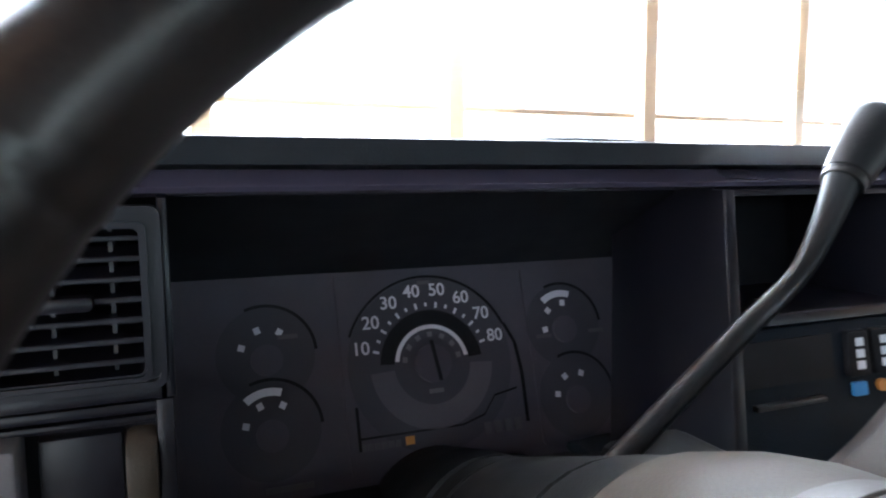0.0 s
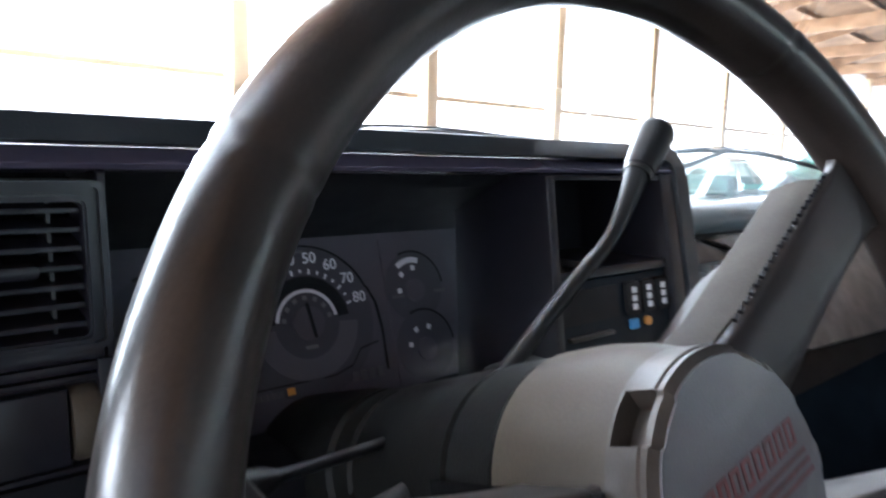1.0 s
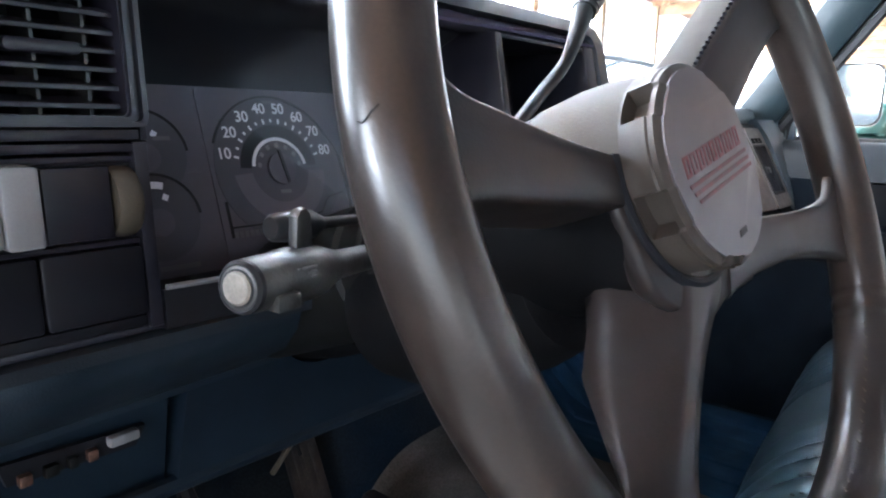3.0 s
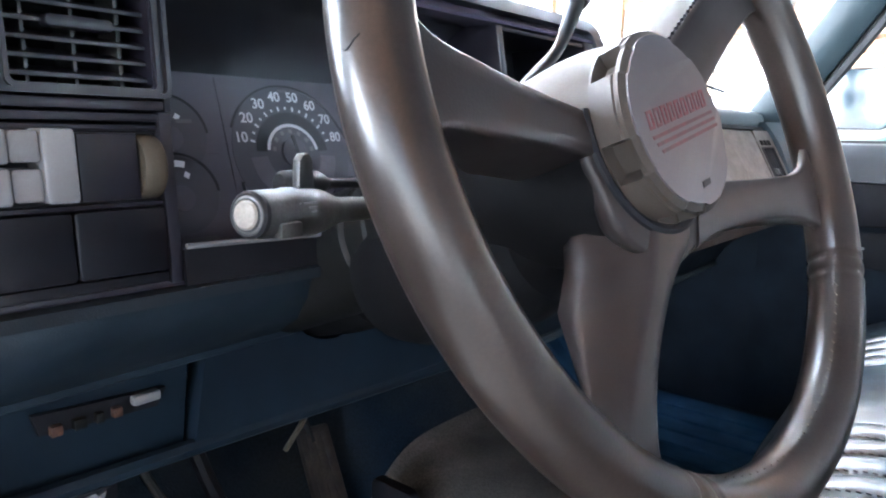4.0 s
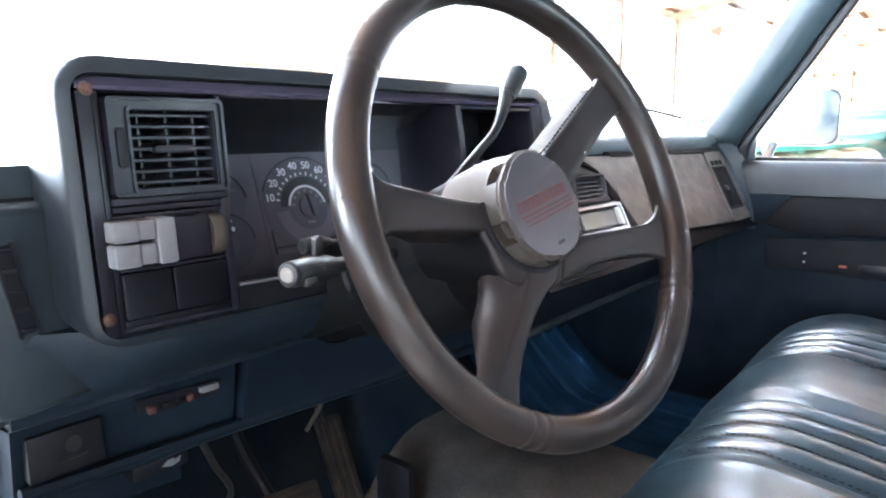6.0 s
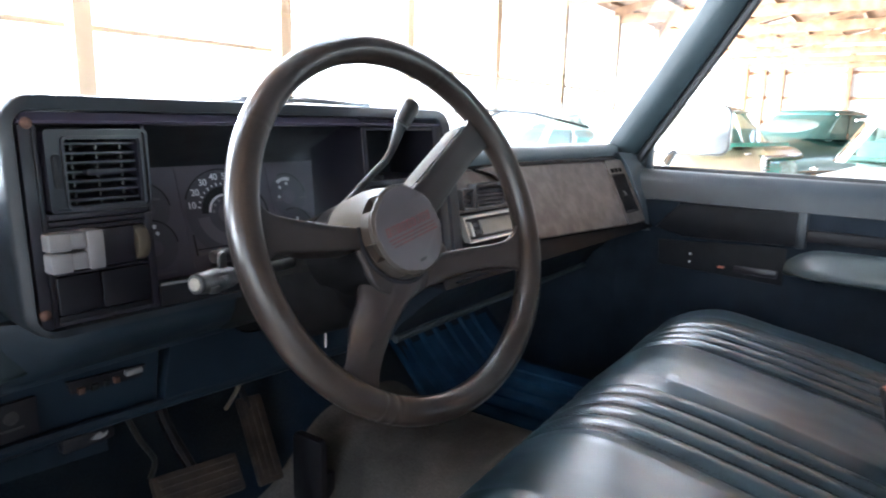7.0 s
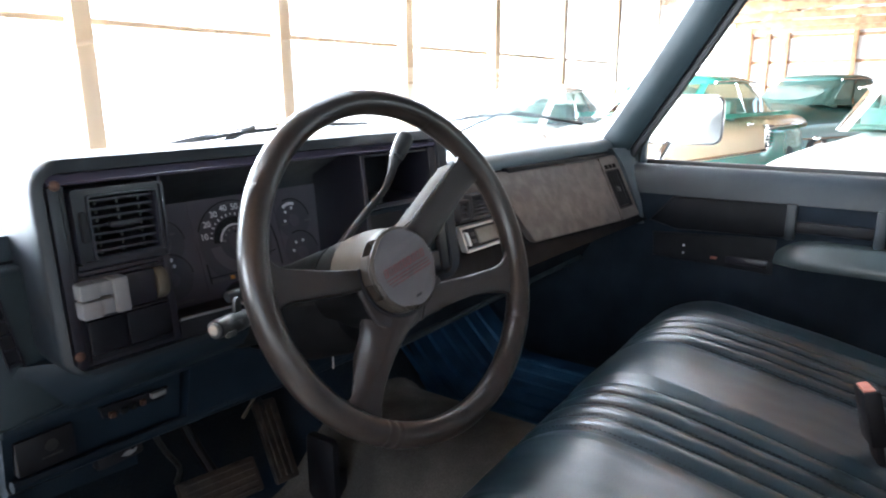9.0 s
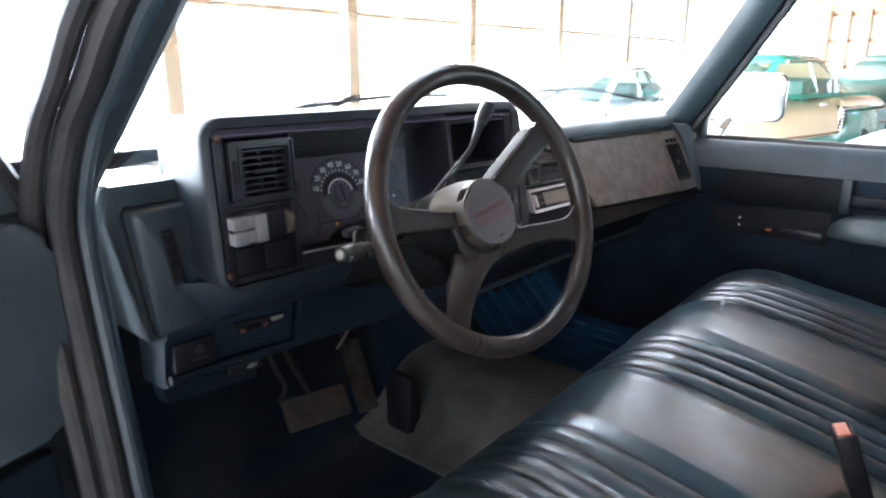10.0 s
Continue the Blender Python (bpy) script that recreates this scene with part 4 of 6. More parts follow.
def louvre(name, label, x0, x1, z0, z1, put, rows, cols, tab=True, plastic=None, edge=(0.006, 0.006, 0.006, 0.006), ridge=False, deep=0.045):
    """A vent: frame, dark box behind, level slats in front of upright vanes."""
    plastic = plastic or M_BEZEL
    v = thing(name, label, "air vent", put((x0 + x1) / 2, z0, 0.0))
    out, inn = round_rect(x0, x1, z0, z1, 0.004, 3), round_rect(x0 + edge[0], x1 - edge[1], z0 + edge[2], z1 - edge[3], 0.003, 3)
    part("frame", bevel_sharp(ring_frame(out, inn, -0.004, 0.02, put), 0.001), plastic, v, "black plastic frame")
    part("box", prism(out, deep, deep + 0.004, put), M_SHADED_BLACK, v)
    if ridge:
        for (a, b, c, e), w, h in (((x0, x1, z0, z1), 0.0026, -0.0075), ((x0 + edge[0] - 0.003, x1 - edge[1] + 0.003, z0 + edge[2] - 0.0028, z1 - edge[3] + 0.003), 0.0022, -0.0068)):
            lip = ring_frame(round_rect(a, b, c, e, 0.004, 3), round_rect(a + w, b - w, c + w, e - w, 0.003, 3), h, -0.003, put)
            part("ridge", bevel_sharp(lip, 0.0008), plastic, v, "glossy raised ridge")
    sx0, sx1, sz0, sz1 = x0 + edge[0], x1 - edge[1], z0 + edge[2], z1 - edge[3]
    for k in range(rows):
        z = sz0 + (sz1 - sz0) * (k + 0.5) / rows
        bm = prism([(sx0, z - 0.0012), (sx1, z - 0.0012), (sx1, z + 0.0012), (sx0, z + 0.0012)], 0.002, 0.016, lambda p, q, h: put(p, q + (h - 0.002) * 0.25, h), 0.0005, 1)
        part("slat", bm, plastic, v)
    for k in range(cols):
        x = sx0 + (sx1 - sx0) * (k + 0.5) / cols
        part("vane", prism([(x - 0.0008, sz0), (x + 0.0008, sz0), (x + 0.0008, sz1), (x - 0.0008, sz1)], 0.008, 0.03, put), M_STALK, v)
    if tab:
        xm, zm = (sx0 + sx1) / 2, (sz0 + sz1) / 2
        part("tab", prism(round_rect(xm - 0.016, xm + 0.016, zm - 0.003, zm + 0.003, 0.0025, 3), -0.004, 0.006, put, 0.001), M_BEZEL, v, "black thumb tab")
    return v


driver_vent = louvre("air_vent", "black driver air vent with level slats", -0.5915, -0.4975, 1.2752, 1.3505, bz, 7, 3, edge=(0.0175, 0.0085, 0.0052, 0.0093), ridge=True)
part("thumbwheel", prism(round_rect(-0.5855, -0.5785, 1.297, 1.328, 0.003, 3), -0.0065, 0.02, bz, 0.001), M_DARK, driver_vent)


def centre_slope(p, q, h):
    """Places on the centre vents, which lean sideways with the face."""
    return fascia_slope(p + 0.68 * (q - 1.217), q, h - 0.018)


louvre("air_vent", "wide black centre air vent with level slats", 0.094, 0.19, 1.214, 1.253, centre_slope, 5, 0, tab=False, plastic=M_VENT, edge=(0.003, 0.003, 0.003, 0.003), deep=0.0125)
louvre("air_vent", "small black centre air vent", 0.055, 0.0885, 1.214, 1.247, centre_slope, 4, 0, tab=False, plastic=M_VENT, edge=(0.003, 0.003, 0.003, 0.003), deep=0.0125)


def end_vent():
    """A tall vent at the end of the dashboard with upright vanes and three small slots above."""
    put = lambda p, q, h: fascia_slope(p - (1.25 - q) * 0.21, q, h - 0.0135)
    v = thing("air_vent", "narrow black passenger air vent with upright vanes", "air vent", put(0.74, 1.155, 0.0))
    out, inn = round_rect(0.694, 0.797, 1.127, 1.2735, 0.006, 3), round_rect(0.704, 0.776, 1.154, 1.2395, 0.004, 3)
    part("frame", bevel_sharp(ring_frame(out, inn, -0.001, 0.02, put), 0.002, 2), M_GLOVE, v, "faded brown frame")
    part("box", prism(out, 0.03, 0.034, put), M_SHADED_BLACK, v)
    lip = ring_frame(round_rect(0.7015, 0.7785, 1.1515, 1.242, 0.005, 3), round_rect(0.7045, 0.7755, 1.1545, 1.239, 0.004, 3), -0.003, 0.004, put)
    part("lip", bevel_sharp(lip, 0.0006), M_DARK, v, "thin black lip")
    for k in range(5):
        x = 0.711 + 0.0145 * k
        part("vane", prism([(x - 0.0016, 1.155), (x + 0.0016, 1.155), (x + 0.0016, 1.239), (x - 0.0016, 1.239)], 0.002, 0.012, put), M_DARK, v)
    part("tab", prism(round_rect(0.7355, 0.7445, 1.19, 1.2, 0.002, 2), -0.003, 0.004, put), M_STALK, v, "small grey tab")
    for k in range(3):
        part("slot", prism(round_rect(0.707 + 0.0235 * k, 0.725 + 0.0235 * k, 1.2445, 1.2545, 0.002, 2), -0.0018, 0.0, put), M_SHADED_BLACK, v)
    return v


end_vent()


# ---- light switch ----
def light_switch():
    s = thing("light_switch", "grey headlight push buttons with a dimmer wheel", "switch", bz(-0.56, 1.21, 0.0))
    part("backing", prism([(-0.592, 1.2195), (-0.503, 1.2195), (-0.503, 1.2575), (-0.592, 1.2575)], 0.006, 0.03, bz), M_DARK, s)
    # upper pair, lower pair, tall one
    for x0, x1, z0, z1, h in ((-0.601, -0.5818, 1.2418, 1.258, -0.016), (-0.5812, -0.568, 1.2425, 1.2575, -0.0135), (-0.601, -0.5818, 1.2225, 1.24, -0.016), (-0.5812, -0.568, 1.2235, 1.2392, -0.0135), (-0.5675, -0.5525, 1.2222, 1.2585, -0.015)):
        part("button", prism(round_rect(x0, x1, z0, z1, 0.002, 3), h, 0.01, bz, 0.0012), M_BUTTON, s, "pale grey push button")
    part("blank", prism([(-0.547, 1.2205), (-0.516, 1.2205), (-0.516, 1.2565), (-0.547, 1.2565)], -0.001, 0.01, bz, 0.002), M_BEZEL, s)
    part("dimmer_wheel", lathe([(0.0175, -0.006), (0.0188, -0.0038), (0.0188, 0.0038), (0.0175, 0.006)], bz(-0.5085, 1.2375, 0.011), (1, -0.048, 0), 32), M_COLLAR, s, "beige thumb wheel")
    return s


light_switch()


# ---- instrument cluster ----
def gz(p, q, h):
    """Places on the leaning gauge face: x, z, height off the face towards the driver."""
    return (p, 0.366 + 0.3 * (q - 1.253) - 0.05 * (p + 0.383) - h * 0.958, q + h * 0.287)


GAUGE = Matrix(((1, 0, 0, 0), (-0.05, 0.287, -0.958, 0), (0, 0.958, 0.287, 0), (0, 0, 0, 1)))


def gauge_text(text, size, x, z, parent):
    p = gz(x, z, 0.002)
    return letters("number", text, size, Matrix.Translation(p) @ GAUGE, M_MARK, parent, 0.0002)


def arc(cx, cz, r0, r1, a0, a1, h0, h1, n=24):
    """A curved band on the gauge face; angles in degrees, z is shortened by the lean."""
    k = 0.958
    inn = [(cx + r0 * math.cos(t), cz + k * r0 * math.sin(t)) for t in (radians(a0 + (a1 - a0) * i / n) for i in range(n + 1))]
    out = [(cx + r1 * math.cos(t), cz + k * r1 * math.sin(t)) for t in (radians(a0 + (a1 - a0) * i / n) for i in range(n + 1))]
    bm = bmesh.new()
    lo = [[bm.verts.new(gz(p, q, h0)) for p, q in line] for line in (inn, out)]
    hi = [[bm.verts.new(gz(p, q, h1)) for p, q in line] for line in (inn, out)]
    for i in range(n):
        bm.faces.new((hi[0][i], hi[1][i], hi[1][i + 1], hi[0][i + 1]))
        bm.faces.new((lo[0][i], lo[0][i + 1], lo[1][i + 1], lo[1][i]))
        bm.faces.new((lo[0][i], hi[0][i], hi[0][i + 1], lo[0][i + 1]))
        bm.faces.new((lo[1][i], lo[1][i + 1], hi[1][i + 1], hi[1][i]))
    for i in (0, n):
        bm.faces.new((lo[0][i], lo[1][i], hi[1][i], hi[0][i]))
    return bm


def dial_line(x0, z0, x1, z1, w, h0, h1):
    d = Vector((x1 - x0, z1 - z0)).normalized() * w / 2
    px, pz = -d.y, d.x
    return prism([(x0 + px, z0 + pz), (x1 + px, z1 + pz), (x1 - px, z1 - pz), (x0 - px, z0 - pz)], h0, h1, gz)


def round_face(x, z, r):
    """A disc lying on the gauge face."""
    return [(x + r * math.cos(a), z + 0.958 * r * math.sin(a)) for a in (radians(9 * k) for k in range(40))]


def bar(x0, x1, z0, z1):
    return [(x0, z0), (x1, z0), (x1, z1), (x0, z1)]


def cluster():
    c = thing("instrument_cluster", "dark instrument cluster with speedometer and four small gauges", "instrument cluster", gz(-0.33, 1.175, 0))
    part("face", prism(bar(-0.51, -0.16, 1.16, 1.304), -0.01, 0.0, gz), M_FACE, c, "dark grey gauge face")
    part("visor", loops([[gz(x, 1.301, 0.001), bz(x, 1.3535, 0.03), bz(x, 1.359, 0.034), gz(x, 1.307, -0.01)] for x in (-0.4945, -0.16)]), M_DARK, c, "black panel above the gauges")
    for x0, x1, z0, z1 in ((-0.492, -0.4015, 1.2405, 1.2985), (-0.492, -0.4015, 1.178, 1.238), (-0.3965, -0.2675, 1.178, 1.3), (-0.2625, -0.185, 1.2345, 1.2965), (-0.2625, -0.185, 1.178, 1.232)):
        part("plate", prism(round_rect(x0, x1, z0, z1, 0.003, 3), 0.0, 0.0011, gz), M_FACE, c)
    cx, cz = -0.3363, 1.2393
    sp = part("speedometer", prism(round_face(cx, cz, 0.057), 0.0004, 0.0016, gz), M_DIAL, c, "dark round speedometer dial")
    part("rim_line", arc(cx, cz, 0.0575, 0.0592, 22, 158, 0.0012, 0.0019, 40), M_DARK, sp)
    part("rim_line", loops([[gz(x, z, 0.0012), gz(x + 0.0022, z, 0.0012), gz(x + 0.0022, z, 0.0019), gz(x, z, 0.0019)] for x, z in ((cx + 0.0537, cz + 0.0215), (cx + 0.0605, cz + 0.008), (cx + 0.063, cz - 0.012), (cx + 0.0625, cz - 0.044))]), M_DARK, sp)
    part("rim_line", prism(bar(-0.391, -0.389, 1.192, 1.218), 0.0012, 0.0019, gz), M_DARK, sp)
    part("rim_line", loops([[gz(x, z, 0.0012), gz(x, z + 0.0014, 0.0012), gz(x, z + 0.0014, 0.0019), gz(x, z, 0.0019)] for x, z in ((-0.391, 1.1985), (-0.32, 1.1985), (-0.304, 1.203), (-0.295, 1.214), (-0.278, 1.217))]), M_DARK, sp)
    for k in range(8):
        a = radians(164 - 21 * k)
        gauge_text(str(10 * (k + 1)), 0.0118, cx + 0.0492 * math.cos(a), cz + 0.958 * 0.0492 * math.sin(a), sp)
    for k in range(15):
        a = radians(164 - 10.5 * k)
        r0, r1 = (0.037, 0.041) if k % 2 == 0 else (0.038, 0.0405)
        part("tick", dial_line(cx + r0 * math.cos(a), cz + 0.958 * r0 * math.sin(a), cx + r1 * math.cos(a), cz + 0.958 * r1 * math.sin(a), 0.0016, 0.0016, 0.002), M_MARK, sp)
    part("dark_ring", arc(cx, cz, 0.0262, 0.0355, 4, 176, 0.0014, 0.0018, 36), M_DARK, sp, "dark ring inside the scale")
    part("inner_ring", arc(cx, cz, 0.023, 0.0256, 8, 172, 0.0016, 0.0021, 36), M_MARK, sp, "pale inner scale ring")
    for k in range(7):
        a = radians(168 - 26 * k)
        part("tick", dial_line(cx + 0.0175 * math.cos(a), cz + 0.0168 * math.sin(a), cx + 0.0208 * math.cos(a), cz + 0.02 * math.sin(a), 0.0034, 0.0016, 0.002), M_BUTTON, sp)
    part("hub", prism(round_face(cx, cz, 0.0125), 0.0012, 0.0042, gz), M_FACE, sp)
    part("needle", dial_line(cx - 0.0005, cz + 0.0145, cx + 0.0035, cz - 0.011, 0.0024, 0.004, 0.0052), M_DARK, sp, "dark needle")
    part("lower_ring", arc(cx, cz, 0.0265, 0.0425, 184, 356, 0.0014, 0.0019, 30), M_RINGLOW, sp, "greyer lower ring")
    part("unit_mark", prism(bar(cx - 0.0045, cx + 0.0055, cz - 0.0185, cz - 0.0158), 0.0016, 0.002, gz), M_BUTTON, sp)
    part("unit_mark", prism(bar(cx - 0.0045, cx + 0.0045, cz + 0.0508, cz + 0.053), 0.0016, 0.002, gz), M_GREYMARK, sp)
    # small gauges: a dial, its dark edge, a hub, and a pale band on two of them
    for x, z, lo, band in ((-0.442, 1.2545, 160, None), (-0.442, 1.2115, 165, (72, 128)), (-0.234, 1.2555, 188, (70, 128)), (-0.2315, 1.2075, 172, None)):
        g = part("gauge", prism(round_face(x, z, 0.0295), 0.0009, 0.0015, gz), M_DIAL, c, "small round gauge")
        part("rim_line", arc(x, z, 0.0292, 0.0312, 2, 112, 0.0012, 0.0018, 24), M_DARK, g)
        if band:
            part("band", arc(x, z, 0.0205, 0.0252, *band, 0.0015, 0.0019, 16), M_MARK, g, "pale gauge band")
        for k in range(3):
            a = radians(lo - 52 * k)
            r = 0.0165
            part("tick", dial_line(x + (r - 0.0032) * math.cos(a), z + (r - 0.0032) * math.sin(a), x + (r + 0.0008) * math.cos(a), z + (r + 0.0008) * math.sin(a), 0.0038, 0.0015, 0.0019), M_MARK, g)
        part("hub", prism(round_face(x, z - 0.003, 0.0095), 0.0012, 0.0035, gz), M_FACE, g)
    for x, z in ((-0.4285, 1.2643), (-0.251, 1.2492), (-0.2075, 1.2497)):
        part("caption", prism(bar(x - 0.006, x + 0.006, z - 0.0013, z + 0.0013), 0.0015, 0.002, gz), M_GREYMARK, c)
    # odometer and warning lights
    for k in range(6):
        part("odometer_digit", prism(bar(-0.3895 + 0.0045 * k, -0.386 + 0.0045 * k, 1.1918, 1.196), 0.0011, 0.0018, gz), M_GREYMARK, c)
    part("warning_light", prism(bar(-0.3605, -0.3545, 1.192, 1.197), 0.0011, 0.0019, gz), M_AMBER, c, "small amber warning light")
    for k in range(4):
        x = -0.3055 + 0.0075 * k
        part("warning_light", prism(bar(x, x + 0.005, 1.191, 1.1985), 0.0011, 0.0019, gz), M_GREYMARK, c)
    part("caption", prism(bar(-0.448, -0.42, 1.1768, 1.18), 0.0011, 0.0019, gz), M_GREYMARK, c)
    part("lower_edge", tube([bz(-0.4945, 1.192, -0.003), bz(-0.34, 1.1875, -0.003), bz(-0.2, 1.184, -0.003)], 0.0018, 6), M_GREYMARK, c, "bright lens edge")
    part("lower_panel", loops([[bz(x, 1.19 - 0.008 * (x + 0.497) / 0.3, 0.0), gz(x, 1.172, 0.001), bz(x, 1.168, 0.03), bz(x, 1.168, 0.0)] for x in (-0.4945, -0.2)]), M_DARK, c)
    part("side_panel", loops([[pz(-0.193, z, 0.01), gz(-0.163, z - 0.03, -0.004) if z < 1.33 else bz(-0.155, z, 0.17), bz(-0.145, z, 0.17), pz(-0.187, z, 0.01)] for z in (1.172, 1.362)]), M_DARK, c, "black side of the opening")
    lens = part("lens", sheet(lambda u, v: bz(-0.494 + 0.293 * u, 1.191 + 0.162 * v, 0.05 * math.sin(math.pi * 0.5 * v) ** 2), 4, 8), M_LENS, c, "clear curved lens")
    lens.visible_shadow = False
    return c


cluster()


# ---- heater controls and radio ----
def heater():
    h = thing("heater_control", "dark heater control panel with push buttons", "control panel", pz(-0.12, 1.2, 0.0))
    part("plate", prism(round_rect(-0.1905, -0.0475, 1.2005, 1.2755, 0.003, 3), 0.006, 0.03, pz, 0.0015), M_BLUE, h, "dark blue-grey plate")
    part("display", prism([(-0.187, 1.246), (-0.118, 1.246), (-0.118, 1.269), (-0.187, 1.269)], 0.0045, 0.01, pz), M_DARK, h)
    for k in range(3):
        x = -0.1085 + 0.0205 * k
        b = part("button", prism(round_rect(x, x + 0.0175, 1.245, 1.2695, 0.002, 3), 0.002, 0.012, pz, 0.001), M_DARK, h, "black push button")
        for j in range(3):
            part("mark", prism([(x + 0.006, 1.249 + 0.0062 * j), (x + 0.012, 1.249 + 0.0062 * j), (x + 0.012, 1.2533 + 0.0062 * j), (x + 0.006, 1.2533 + 0.0062 * j)], 0.0014, 0.003, pz), M_MARK, b)
    part("mark", prism(round_rect(-0.1045, -0.0935, 1.2345, 1.2415, 0.001, 2), 0.004, 0.008, pz), M_LBLUE, h, "light blue square")
    part("mark", prism(round_rect(-0.0845, -0.0755, 1.235, 1.2412, 0.003, 3), 0.004, 0.008, pz), M_AMBER, h, "amber dot")
    part("slider", prism([(-0.1785, 1.2352), (-0.128, 1.2352), (-0.128, 1.2378), (-0.1785, 1.2378)], 0.002, 0.008, pz, 0.0008), M_STALK, h, "grey slider")
    part("mark", prism([(-0.1635, 1.2845), (-0.16, 1.2845), (-0.16, 1.2895), (-0.1635, 1.2895)], 0.002, 0.02, pz), M_STALK, h)
    return h


heater()


def radio():
    r = thing("car_radio", "silver aftermarket car radio with a pale display", "car radio", (0.14, 0.23, 1.16))
    put = lambda p, q, h: skewed(0.053 + (p - 0.008) * 0.835, 1.2035 + (q - 1.208) * 0.82, h)
    part("surround", bevel_sharp(ring_frame(round_rect(0.008, 0.226, 1.158, 1.208, 0.003, 3), round_rect(0.0125, 0.2215, 1.1615, 1.2035, 0.003, 3), -0.013, 0.03, put), 0.0012), M_SILVER, r, "bright silver surround")
    part("front", prism(round_rect(0.0128, 0.2212, 1.1618, 1.2032, 0.003, 3), -0.006, 0.02, put, 0.001), M_BEZEL, r, "black front")
    part("display", prism(round_rect(0.066, 0.196, 1.168, 1.1965, 0.002, 2), -0.0095, 0.0, put, 0.0006), M_SCREEN, r, "pale display")
    part("knob", prism(round_rect(0.024, 0.033, 1.168, 1.196, 0.004, 3), -0.013, 0.0, put, 0.002), M_SILVER, r, "silver knob")
    for k in range(4):
        part("button", prism(round_rect(0.045 + 0.008 * (k % 2), 0.051 + 0.008 * (k % 2), 1.171 + 0.014 * (k // 2), 1.178 + 0.014 * (k // 2), 0.001, 2), -0.0085, 0.0, put), M_GREYMARK, r)
    part("end_grip", prism(round_rect(0.201, 0.212, 1.167, 1.198, 0.003, 3), -0.014, 0.0, put, 0.002), M_SILVER, r, "silver end grip")
    return r


radio()
lighter = thing("power_socket", "small chrome-rimmed power socket", "power socket", (0.012, 0.235, 1.14))
part("socket", lathe([(0.006, 0.0), (0.006, 0.008), (0.0045, 0.009), (0.004, 0.003)], (0.012, 0.232, 1.15), (0, -1, 0.5), 20), M_CHROME, lighter)

# ---- steering wheel and column ----
W_N = Vector((-0.1289, -0.924, 0.3601)).normalized()
W_UP = (Vector((0, 0, 1)) - W_N * W_N.z).normalized()
W_RT = W_UP.cross(W_N)
W_C = Vector((-0.3787, 0.0198, 1.2702))


def wp(p, q, h):
    """Places on the wheel: right, up, towards the driver."""
    return W_C + W_RT * p + W_UP * q + W_N * h


W_H = wp(-0.0085, -0.005, 0.005)


def hp(p, q, h):
    """Places on the hub, whose cap stands a little proud of the rim's plane."""
    return W_H + W_RT * p + W_UP * q + W_N * h


